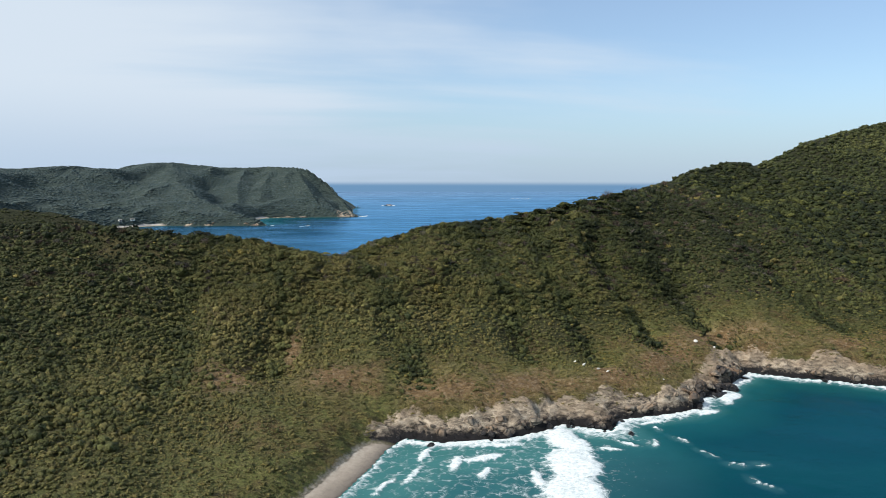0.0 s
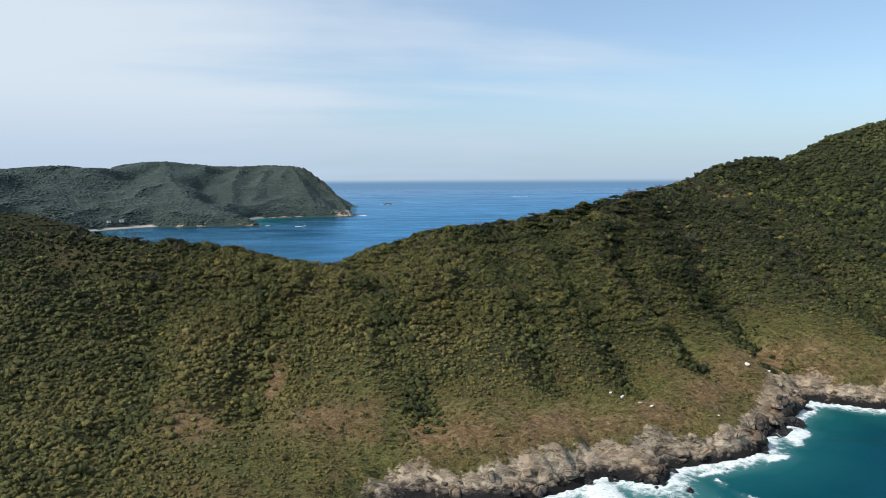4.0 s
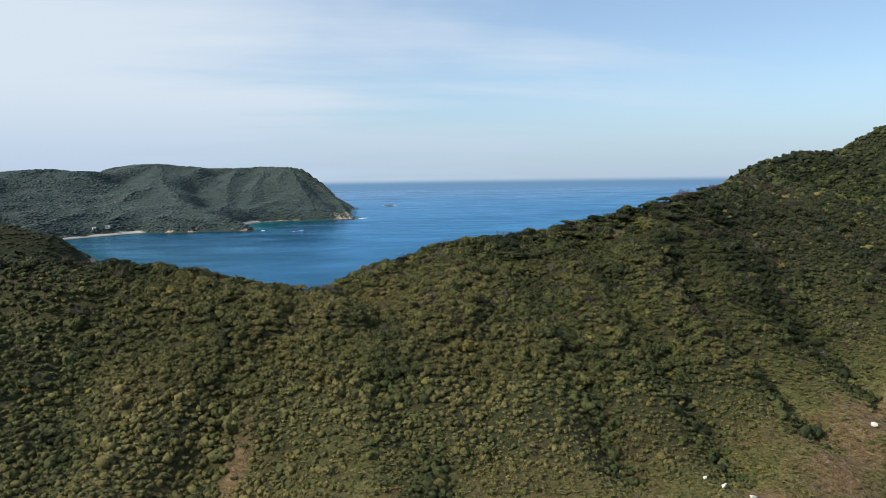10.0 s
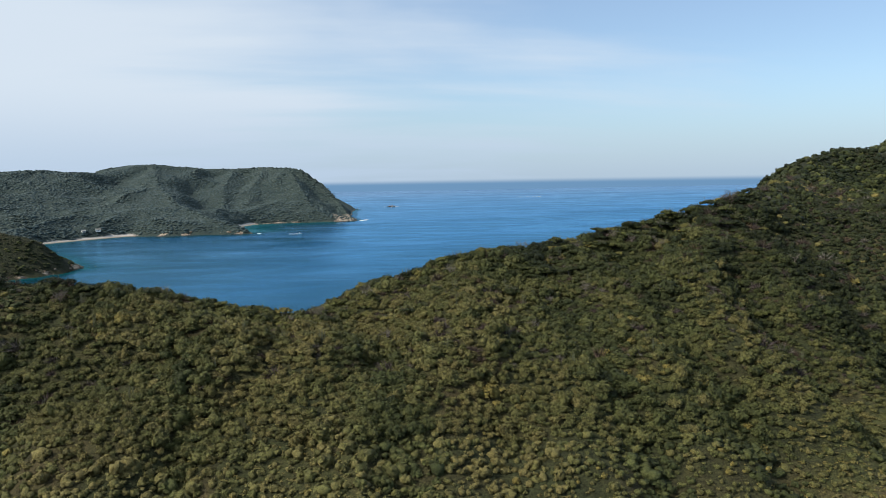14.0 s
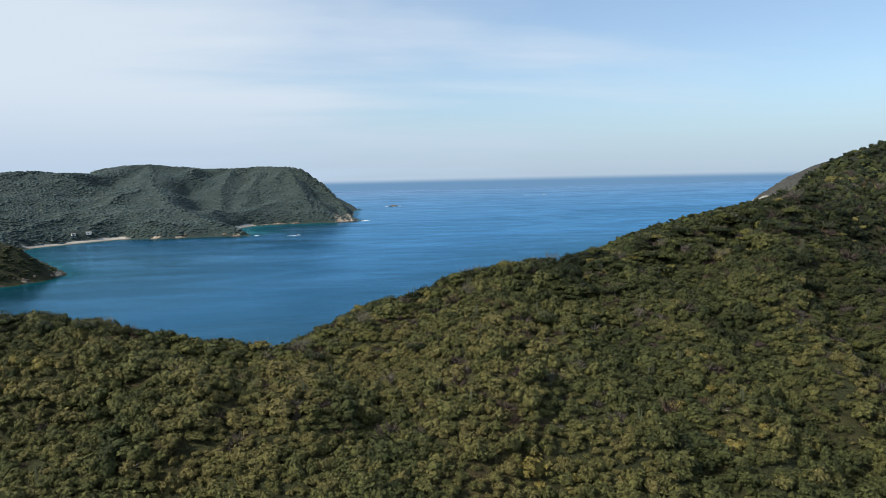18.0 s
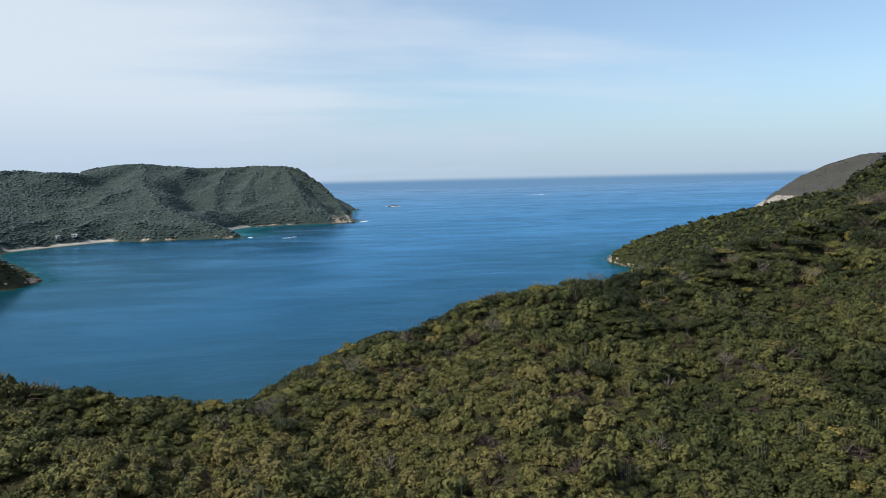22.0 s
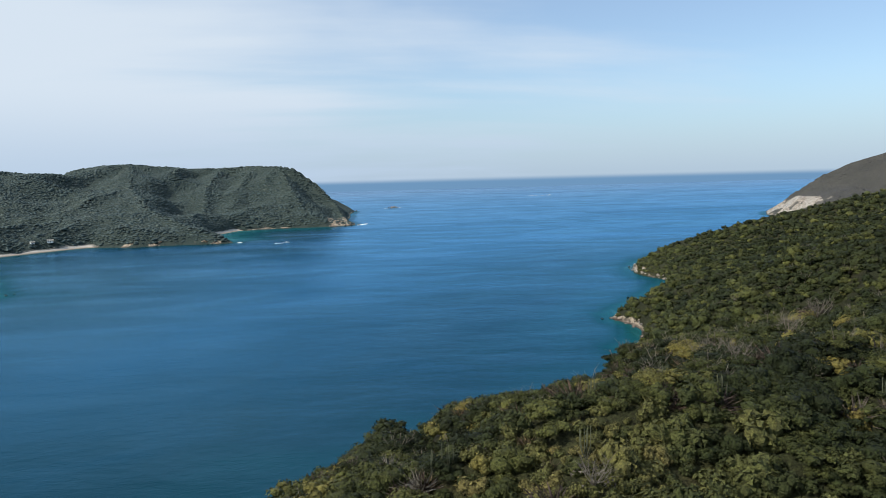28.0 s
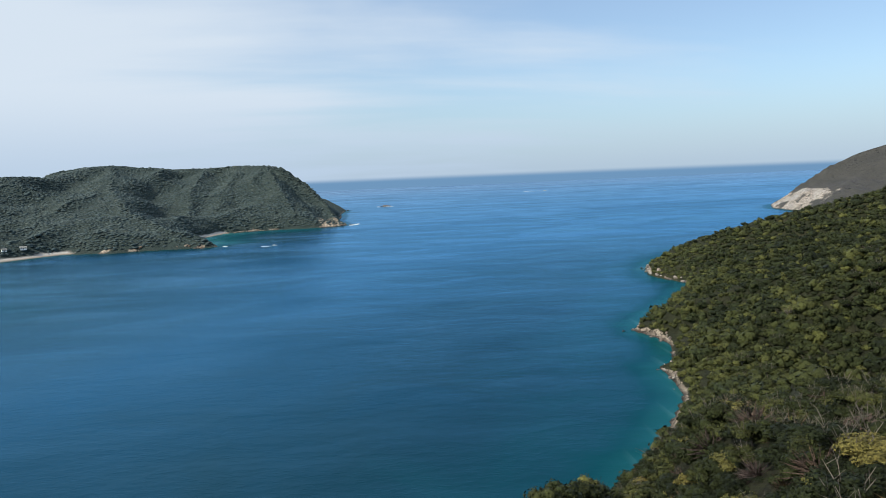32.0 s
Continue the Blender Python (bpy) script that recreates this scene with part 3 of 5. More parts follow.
RIDGES = [
    # the near ridge with its saddle, climbing to the hill on the east
    [(-560, 470, 84), (-420, 430, 74), (-240, 398, 60), (-150, 388, 60), (-96, 384, 57), (-62, 386, 53), (-46, 386, 49.5), (-22, 388, 44), (-6, 391, 41),
     (12, 400, 46.5), (20, 408, 48), (30, 414, 51), (42, 417, 54.7), (52, 417, 57), (64, 418, 57), (80, 424, 58.5), (105, 435, 62), (150, 447, 69), (176, 458, 74), (215, 500, 79),
     (262, 560, 82), (300, 610, 93), (345, 632, 100.5), (398, 690, 94), (440, 712, 107), (479, 725, 124), (560, 770, 140), (700, 830, 165), (1100, 900, 260)],
    # spurs on the surf side
    [(64, 418, 57), (68, 394, 50), (60, 379, 46.5), (62, 345, 37), (52, 312, 25), (46, 282, 16)],
    [(42, 417, 54), (43, 391, 51.5), (38, 358, 45), (18, 336, 36), (30, 296, 20)],
    [(80, 424, 58.5), (85, 404, 55.5), (82, 378, 47), (80, 346, 38), (82, 318, 24), (80, 292, 13)],
    [(-6, 391, 41.5), (0, 352, 43), (-14, 325, 29), (-24, 296, 13)],
    [(-62, 386, 54), (-24, 360, 46.5), (-43, 332, 32.5), (-52, 300, 17)],
    [(-150, 388, 60), (-112, 350, 40), (-92, 318, 24), (-84, 285, 13)],
    [(150, 447, 69), (138, 418, 62), (114, 392, 55), (114, 360, 42), (118, 332, 28), (118, 304, 14)],
    [(150, 447, 69), (152, 412, 57), (142, 384, 45), (139, 357, 31), (143, 338, 21), (146, 318, 13), (148, 302, 9.5)],
    [(215, 500, 79), (216, 450, 66), (212, 404, 51), (204, 372, 38), (197, 349, 27), (194, 322, 17)],
    [(262, 560, 82), (258, 480, 70), (249, 412, 53), (256, 372, 34), (262, 330, 18)],
    [(345, 632, 100.5), (358, 600, 95), (375, 568, 87), (388, 530, 77), (402, 490, 66), (425, 440, 50), (450, 360, 28)],
    # spurs on the bay side, down to the rocky points
    [(64, 418, 57), (72, 455, 50.5), (80, 490, 42), (94, 522, 31), (108, 548, 21)],
    [(48, 417, 56), (40, 440, 48.5), (35, 450, 45), (35, 463, 40.5), (44, 476, 36.5), (54, 490, 31.5), (63, 506, 24)],
    [(20, 408, 48), (20, 438, 44), (22, 452, 41), (20, 466, 33)],
    [(80, 424, 58.5), (88, 446, 55), (94, 480, 45)],
    [(105, 435, 62), (108, 470, 51), (107, 506, 37), (128, 545, 28), (140, 580, 18)],
    [(262, 560, 82), (226, 640, 48), (206, 690, 31), (178, 722, 13)],
    [(398, 690, 92), (330, 745, 54), (262, 800, 24)],
    [(560, 770, 140), (520, 830, 88), (440, 880, 62), (370, 905, 46), (310, 925, 29), (272, 938, 12)],
    # the eastern headland with its pale cliff
    [(1100, 900, 260), (1250, 1300, 170), (1060, 1490, 112), (960, 1540, 106), (905, 1560, 90), (860, 1575, 68), (820, 1595, 38), (798, 1610, 16)],
    # western hills round the bay
    [(-560, 470, 84), (-600, 640, 92), (-520, 820, 70), (-400, 885, 52), (-330, 898, 44), (-290, 902, 33), (-272, 908, 18)],
    [(-600, 640, 92), (-720, 1000, 95), (-760, 1400, 102), (-690, 1660, 104), (-605, 1720, 113), (-545, 1840, 101), (-500, 1900, 113), (-443, 1957, 125),
     (-380, 1970, 119), (-330, 2000, 113), (-270, 2010, 115), (-215, 2010, 117), (-165, 1950, 115), (-130, 1910, 114), (-100, 1880, 108), (-60, 1850, 78), (-22, 1790, 40), (2, 1700, 7)],
    # a blue mountain far to the west
    [(-1500, 2150, 170), (-1180, 2200, 142), (-1010, 2230, 121), (-930, 2260, 104), (-860, 2280, 92)],
    # spurs of the far headland
    [(-443, 1957, 125), (-372, 1700, 76), (-290, 1500, 44), (-215, 1402, 22), (-170, 1374, 12)],
    [(-130, 1910, 109), (-96, 1760, 62), (-70, 1680, 28)],
    [(-605, 1720, 108), (-520, 1560, 60), (-470, 1440, 26)],
    [(-270, 2010, 112), (-262, 1800, 70), (-240, 1660, 32)],
]
BEACHES = [[(-112, 14), (-56, 92), (-20, 158), (-4, 190), (5, 209), (10, 220)],
           [(-418, 1250), (-384, 1302), (-361, 1333), (-334, 1366)], [(-190, 1490), (-198, 1517), (-176, 1597)]]

# dry, half-bare patches above the shore: centre, half-widths
DRY_PATCHES = [(-43, 264, 15, 20), (-6, 262, 16, 15), (-23, 296, 3.5, 22), (36, 247, 17, 9), (64, 254, 18, 9), (176, 305, 26, 9), (132, 298, 12, 10)]
GRASSY_SPUR = [(134, 322), (146, 308), (156, 297)]


def along(points, x, y, closed=False):
    """Distance from (x, y) to a polyline and the height of its nearest point; with the signed side for a closed one."""
    best = np.full(x.shape, 1e9)
    inside = np.zeros(x.shape, bool)
    total, weight = np.zeros(x.shape), np.zeros(x.shape)
    pts = [p if len(p) == 3 else (*p, 0.0) for p in points]
    for (ax, ay, az), (bx, by, bz) in zip(pts, pts[1:] + pts[:1] if closed else pts[1:]):
        dx, dy = bx - ax, by - ay
        k = np.clip(((x - ax) * dx + (y - ay) * dy) / (dx * dx + dy * dy), 0, 1)
        d2 = (x - ax - k * dx) ** 2 + (y - ay - k * dy) ** 2
        best = np.minimum(best, d2)
        w = 1 / (d2 + 30.0) ** 2
        total, weight = total + w * (az + k * (bz - az)), weight + w
        if closed:
            with np.errstate(divide="ignore", invalid="ignore"):
                inside ^= ((ay > y) != (by > y)) & (x < ax + dx * (y - ay) / (dy if dy else 1e-9))
    return np.sqrt(best), total, weight, inside


def wobble(x, y, size, seed, octaves=3):
    """Smooth value noise, about -1 to 1."""
    out, amp = np.zeros(x.shape), 1.0
    for o in range(octaves):
        u, v = x / size + 37.7 * seed, y / size - 11.3 * seed
        i, j = np.floor(u).astype(np.int64), np.floor(v).astype(np.int64)
        fu, fv = u - i, v - j
        fu, fv = fu * fu * (3 - 2 * fu), fv * fv * (3 - 2 * fv)

        def h(a, b):
            n = (a * 374761393 + b * 668265263 + (seed + o) * 1442695041) & 0x7FFFFFFF
            n = ((n ^ (n >> 13)) * 1274126177) & 0x7FFFFFFF
            return ((n ^ (n >> 16)) & 0xFFFF) / 32767.5 - 1

        out += amp * ((h(i, j) * (1 - fu) + h(i + 1, j) * fu) * (1 - fv) + (h(i, j + 1) * (1 - fu) + h(i + 1, j + 1) * fu) * fv)
        size, amp = size / 2.1, amp * 0.5
    return out / 1.6



def dryness(x, y):
    d = np.zeros(x.shape)
    for cx, cy, rx, ry in DRY_PATCHES:
        d = np.maximum(d, 1.25 - np.hypot((x - cx) / rx, (y - cy) / ry) + 0.35 * wobble(x, y, 9, 61, 3))
    inland = along(SOUTH_SHORE, x, y)[0]
    band = (0.95 - np.abs(inland - 20) / 17 + 0.75 * wobble(x, y, 13, 62, 3)) * np.clip((x - 12) / 10, 0, 1) * (y < 330)
    return np.clip(np.maximum(d, band) * 0.95, 0, 1)


GULLIES = [[(24, 256), (23, 280), (20, 304), (16, 330), (8, 365)], [(70, 284), (72, 330), (71, 375)], [(99, 282), (98, 312), (97, 340), (97, 374), (100, 415)],
           [(130, 300), (128, 340), (129, 380), (132, 405)], [(166, 308), (165, 342), (162, 372), (164, 408), (180, 440)], [(228, 310), (228, 360), (232, 410), (238, 460)],
           [(300, 330), (305, 420), (310, 500)], [(-62, 258), (-66, 310), (-78, 360)], [(-29, 272), (-28, 302), (-28, 328), (-37, 362)]]


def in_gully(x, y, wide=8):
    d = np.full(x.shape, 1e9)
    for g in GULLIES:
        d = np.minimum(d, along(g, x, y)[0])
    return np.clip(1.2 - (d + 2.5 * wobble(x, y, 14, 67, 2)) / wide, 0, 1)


def land(x, y):
    """Height of the ground, distance to the shore (minus at sea), and how sandy the shore is."""
    x, y = np.asarray(x, float), np.asarray(y, float)
    dc, _, _, inside = along(SHORE, x, y, True)
    dr, total, weight = np.full(x.shape, 1e9), np.zeros(x.shape), np.zeros(x.shape)
    for r in RIDGES:
        d, tt, w, _ = along(r, x, y)
        dr, total, weight = np.minimum(dr, d), total + tt, weight + w
    crest = total / weight
    db = np.full(x.shape, 1e9)
    for b in BEACHES:
        db = np.minimum(db, along(b, x, y)[0])
    sand = np.clip(1.6 - db / 8.5, 0, 1)
    backed = np.clip(2.0 - db / 8, 0, 1)
    near = dc + wobble(x, y, 9, 3) * np.minimum(3.0, 0.25 * dc)
    s = near / (near + dr + 1e-6)
    z = crest * (1 - (1 - np.clip(s, 0, 1)) ** np.where(y < 430, 1.25, 1.0)) ** 1.06
    gully = wobble(x + 0.25 * y, y * 0.22, 15, 13, 2) * np.where(y < 430, 1.0, 0.0) + wobble(x * 0.6, y * 0.6, 48, 15, 2) * np.where(y < 430, 0.3, 1.6)
    fade = np.clip(dc / 40, 0, 1) * np.clip((dr + 6) / 30, 0.15, 1)
    z += fade * (wobble(x, y, 60, 5) * 3.2 + wobble(x, y, 150, 9, 2) * 3.0 + gully * np.where(y > 1000, 2.5, 2.3) + np.where(y > 1000, 44.0, 0.0) * np.clip(dr / 70, 0.1, 1) * (0.33 - np.abs(wobble(x - 0.35 * y, y * 0.45 + 0.1 * x, 110, 17, 2))))
    tall = np.where(y < 430, 1.0, 0.55)
    z -= fade * 4.4 * in_gully(x, y, 10)
    cliff = tall * np.clip(1 - backed, 0, 1) * (3.4 + 2.6 * wobble(x, y, 22, 11, 2)) * (1 - np.exp(-dc / 3.2)) * np.exp(-dc / 70)
    crag = np.clip(1 - backed, 0, 1) * np.exp(-((dc - 7) / 8) ** 2) * 1.5 * tall * (2.6 * np.abs(wobble(x * 0.8 + y * 0.5, y * 0.8 - x * 0.3, 8, 21)) - 0.9 + 1.3 * wobble(x, y, 3.4, 23, 2))
    z = np.where(inside, z * (1 - 0.75 * backed * np.exp(-dc / 22)) + cliff + crag + 0.25, -0.35 - 9 * (1 - np.exp(-dc / 60)) + crag * 0.6 * np.exp(-dc / 2))
    return z, np.where(inside, dc, -dc), sand

# ---------------------------------------------------------------- mesh helpers
def mesh_of(name, verts, faces, mat, smooth=False, **attributes):
    """A mesh from arrays of vertices and of equal-sided faces, with float attributes on its points."""
    me = bpy.data.meshes.new(name)
    verts, faces = np.asarray(verts, np.float32), np.asarray(faces, np.int32)
    k = faces.shape[1]
    me.vertices.add(len(verts))
    me.vertices.foreach_set("co", verts.ravel())
    me.loops.add(faces.size)
    me.loops.foreach_set("vertex_index", faces.ravel())
    me.polygons.add(len(faces))
    me.polygons.foreach_set("loop_start", np.arange(0, faces.size, k, dtype=np.int32))
    me.polygons.foreach_set("use_smooth", np.full(len(faces), smooth, bool))
    for key, values in attributes.items():
        a = me.attributes.new(key, "FLOAT", "POINT")
        a.data.foreach_set("value", np.asarray(values, np.float32).ravel())
    me.materials.append(mat)
    me.update()
    me.validate()
    return me


def spread(*stretches):
    """Grid lines: (from, to, step) stretches, one after the other."""
    return np.unique(np.concatenate([np.arange(a, b, s) for a, b, s in stretches] + [np.array([stretches[-1][1]], float)]))


def sheet(xs, ys):
    gx, gy = np.meshgrid(xs, ys, indexing="ij")
    i = np.arange(gx.size).reshape(gx.shape)
    f = np.stack([i[:-1, :-1], i[1:, :-1], i[1:, 1:], i[:-1, 1:]], -1).reshape(-1, 4)
    return gx.ravel(), gy.ravel(), f


# ---------------------------------------------------------------- the ground: hills, shores and the sea bed as one sheet
gx, gy, gf = sheet(spread((-4900, -2000, 200), (-2000, -900, 60), (-900, -260, 14), (-260, -60, 5), (-60, -20, 2.0), (-20, 215, 1.4), (215, 500, 5), (500, 700, 14), (700, 870, 4), (870, 1150, 14), (1150, 2400, 60), (2400, 4900, 250)),
                   spread((-4900, -400, 250), (-400, 120, 26), (120, 185, 4), (185, 215, 1.5), (215, 310, 1.15), (310, 335, 2.0), (335, 560, 3.5), (560, 1000, 7), (1000, 1470, 13), (1470, 1650, 5), (1650, 2100, 13), (2100, 2700, 40), (2700, 4900, 220)))
gz, g_shore, g_sand = land(gx, gy)
slope_rock = np.clip(1 - (np.abs(g_shore) - 5 - 8 * wobble(gx, gy, 22, 31, 3)) / 8, 0, 1) * (1 - g_sand)
slope_rock = np.where(gy > 420, np.clip(1 - (np.abs(g_shore) - 0.4 - 1.6 * wobble(gx, gy, 14, 39, 2)) / 2.4, 0, 1) * (1 - g_sand), slope_rock)
bank = along(BEACHES[0][:-1], gx, gy)[0]
slope_rock = slope_rock * np.clip(bank / 7 - 1.4, 0, 1)
cliff_pale = np.clip(1 - np.hypot((gx - 762) / 56, (gy - 1560) / 150), 0, 1) ** 0.5 * np.clip((52 - gz + 16 * wobble(gx, gy, 30, 33, 2)) / 16, 0, 1) * np.clip(0.62 + 0.95 * wobble(0.55 * gx + 1.5 * gz, gy * 0.9 - 0.5 * gx, 17, 35), 0, 1)
slope_rock = np.maximum(slope_rock, np.where(cliff_pale > 0.02, np.clip(cliff_pale * 1.5, 0, 1), 0))
cliff_pale = np.maximum(cliff_pale, 0.1 * (gy > 450) * (gy < 1000) * (gx > 0) * np.clip(1.4 - np.abs(g_shore) / 4, 0, 1) * np.clip(0.5 + wobble(gx, gy, 12, 37, 2), 0, 1))
tip_rock = np.clip(1 - np.hypot((gx - 5) / 45, (gy - 1665) / 60), 0, 1)
slope_rock = np.maximum(slope_rock, np.clip(tip_rock * 2.2, 0, 1) * np.clip((32 - gz) / 12, 0, 1))
meadow = np.clip(1.25 - g_shore / 75, 0, 1) * (gx < 10) * (gy < 330)
meadow = np.maximum(meadow, 0.9 * np.clip(1.3 - np.abs(g_shore - 24) / 26, 0, 1) * (gy < 360))
meadow = np.maximum(meadow, np.clip(1.5 - along(GRASSY_SPUR, gx, gy)[0] / 7, 0, 1))
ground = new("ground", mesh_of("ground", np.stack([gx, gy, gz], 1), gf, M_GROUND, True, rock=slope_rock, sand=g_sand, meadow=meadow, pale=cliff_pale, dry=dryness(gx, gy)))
tagged(ground, "steep scrubby hills with bare rock and sand along the shore", "hills", kind="structure")

# ---------------------------------------------------------------- the sea
wx, wy, wf = sheet(spread((-4800, -2000, 200), (-2000, -500, 50), (-500, -60, 12), (-60, -10, 1.6), (-10, 135, 1.1), (135, 220, 1.8), (220, 900, 20), (900, 2400, 60), (2400, 4800, 200)),
                   spread((-4800, -300, 200), (-300, 150, 12), (150, 172, 1.6), (172, 250, 1.1), (250, 310, 1.8), (310, 1000, 20), (1000, 2300, 40), (2300, 4800, 160)))
_, w_shore, w_sand = land(wx, wy)
off = np.maximum(-w_shore, 0)
surf_side = np.clip((430 - wy) / 40, 0, 1)
beach_bay = np.clip(1 - np.hypot((wx - 40) / 75, (wy - 205) / 55), 0, 1)
depth = np.clip(np.where(surf_side > 0.5, np.minimum(off / 80, 0.37), np.where(wy > 1250, np.where((wx < -20) & (wy < 1640) & (wy > 1390), 0.04 + off / 170, 0.12 + off / 45), np.minimum(0.09 + off / 46, 0.42 + off / 420))), 0, 1)
depth = np.clip(depth - 0.28 * beach_bay * surf_side, 0, 1)
# white water: wash along the rocks, and breakers rolling into the corner of the beach
surf = surf_side * np.clip(0.76 - off / (13 + 9 * wobble(wx, wy, 22, 41, 2)), 0, 1) * 1.1 * (off > 0) * (1 - 0.3 * w_sand)
BREAKERS = [(70, 226, 20, 13, 95, 1.0), (67, 206, 24, 16, 84, 1.0), (62, 186, 22, 17, 78, 1.0), (22, 219, 10, 3.0, 60, 0.8), (31, 211, 9, 3.2, 75, 0.85), (40, 214, 13, 4.5, 20, 0.85),
            (39, 202, 8, 3.0, 70, 0.8), (18, 203, 13, 3.0, 62, 0.7), (9, 196, 12, 2.6, 64, 0.7), (46, 224, 16, 4.0, 4, 0.75), (88, 221, 7, 2.2, 130, 0.75), (52, 197, 12, 4.0, 88, 0.8),
            (146, 262, 15, 5.5, 48, 0.85), (128, 246, 10, 4.5, 25, 0.85), (104, 239, 9, 4.0, 12, 0.8), (163, 284, 9, 4.0, 40, 0.75), (96, 220, 8, 1.8, 62, 0.7), (80, 217, 7, 2.8, -12, 0.8), (104, 233, 5, 1.0, 100, 0.62), (107, 222, 6, 1.2, 105, 0.62), (110, 210, 6, 1.2, 110, 0.6), (114, 201, 5, 1.6, 150, 0.7), (121, 198, 4, 1.2, 20, 0.6), (115, 186, 7, 1.4, 95, 0.62)]
for bx, by, long, wide, turn, strong in BREAKERS:
    u = (wx - bx) * math.cos(radians(turn)) + (wy - by) * math.sin(radians(turn)) + 1.5 * wobble(wx, wy, 9, 45)
    v = -(wx - bx) * math.sin(radians(turn)) + (wy - by) * math.cos(radians(turn)) + 2.2 * wobble(wx, wy, 7, 46)
    body = 1 - np.hypot(u / long, v / np.where(v > 0, wide, wide * 0.55))
    surf = np.maximum(surf, strong * np.clip(body * 1.5, 0, 1))
    surf = np.maximum(surf, 0.42 * np.clip(1 - np.hypot(u / (long * 1.3), (v - wide) / (wide * 2.6)), 0, 1))
surf = np.maximum(surf, 0.34 * np.clip(beach_bay * 1.6, 0, 1) * surf_side * (off > 0))
surf = np.maximum(surf, 0.36 * np.clip(1 - off / 3.0, 0, 1) * (w_sand < 0.3) * (wy > 430) * (off > 0))
wz = np.where(off > 0, 1.1 * np.clip(surf - 0.35, 0, 1) * (1 + 0.5 * wobble(wx, wy, 4, 73, 2)) + surf_side * 0.25 * wobble(wx, wy, 14, 71, 2), 0.0)
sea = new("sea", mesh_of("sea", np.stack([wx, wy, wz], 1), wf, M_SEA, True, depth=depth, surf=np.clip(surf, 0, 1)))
tagged(sea, "deep blue sea, turquoise and white with surf along the rocks", "sea", kind="structure")

# ---------------------------------------------------------------- scrub and forest
def ico(level):
    bm = bmesh.new()
    bmesh.ops.create_icosphere(bm, subdivisions=level, radius=1.0)
    v = np.array([tuple(p.co) for p in bm.verts])
    f = np.array([[p.index for p in q.verts] for q in bm.faces])
    bm.free()
    return v, f


ICO1, ICO2 = ico(1), ico(2)


def crown_shape(rng, lobes, leaves, leaf, flat=0.9, umbrella=False, core=ICO1, jag=0.16):
    """Triangles of a unit crown: a dome, or a flat umbrella, of uneven leafy heads, with loose sprays of leaves standing off them."""
    centres, radii = [], []
    for i in range(lobes):
        a = 2.4 * i + rng.uniform(-0.5, 0.5)
        if umbrella:
            q = 0.78 * math.sqrt((i + 0.3) / lobes)
            centres.append((math.cos(a) * q, math.sin(a) * q, 0.78 - 0.28 * q * q + rng.uniform(-0.10, 0.10)))
            radii.append(rng.uniform(0.24, 0.36))
        elif i == 0:
            centres.append((0, 0, 0.34))
            radii.append(0.62)
        else:
            e = math.asin(min(1.0, 0.12 + 0.86 * (i - 0.5) / max(1, lobes - 1)))
            centres.append((0.60 * math.cos(e) * math.cos(a), 0.60 * math.cos(e) * math.sin(a), 0.22 + 0.52 * math.sin(e)))
            radii.append(rng.uniform(0.32, 0.48))
    C, R = np.array(centres), np.array(radii)
    squash = np.array([1, 1, 0.6 if umbrella else 0.85])
    verts, faces, solid, count = [], [], [], 0
    for c, r in zip(C, R):
        v = core[0] * r * (0.88 if leaves > 40 else 1.0) * squash * rng.uniform(1 - jag, 1 + jag, (len(core[0]), 1)) + c
        verts.append(v), faces.append(core[1] + count), solid.append(np.ones(len(v)))
        count += len(v)
    made = 0
    while made < leaves:
        k = rng.integers(lobes)
        d = rng.normal(size=3)
        d[2] = abs(d[2]) - 0.25
        d /= np.linalg.norm(d)
        p = C[k] + d * R[k] * squash * rng.uniform(0.96, 1.22)
        if (np.linalg.norm((p - C) / squash, axis=1) < 0.9 * R).any():
            if rng.uniform() < 0.9:
                continue
        made += 1
        n = d + np.array([0, 0, 0.35]) + 0.5 * rng.normal(size=3)
        n /= np.linalg.norm(n)
        u = np.cross(n, rng.normal(size=3))
        u /= np.linalg.norm(u)
        w = np.cross(n, u)
        s = leaf * rng.uniform(0.55, 1.3)
        verts.append(np.array([p + u * s, p - 0.6 * u * s + 0.7 * w * s, p - 0.6 * u * s - 0.7 * w * s]))
        faces.append(np.array([[0, 1, 2]]) + count)
        solid.append(np.zeros(3))
        count += 3
    return np.concatenate(verts) * np.array([1, 1, flat]), np.concatenate(faces), np.concatenate(solid)


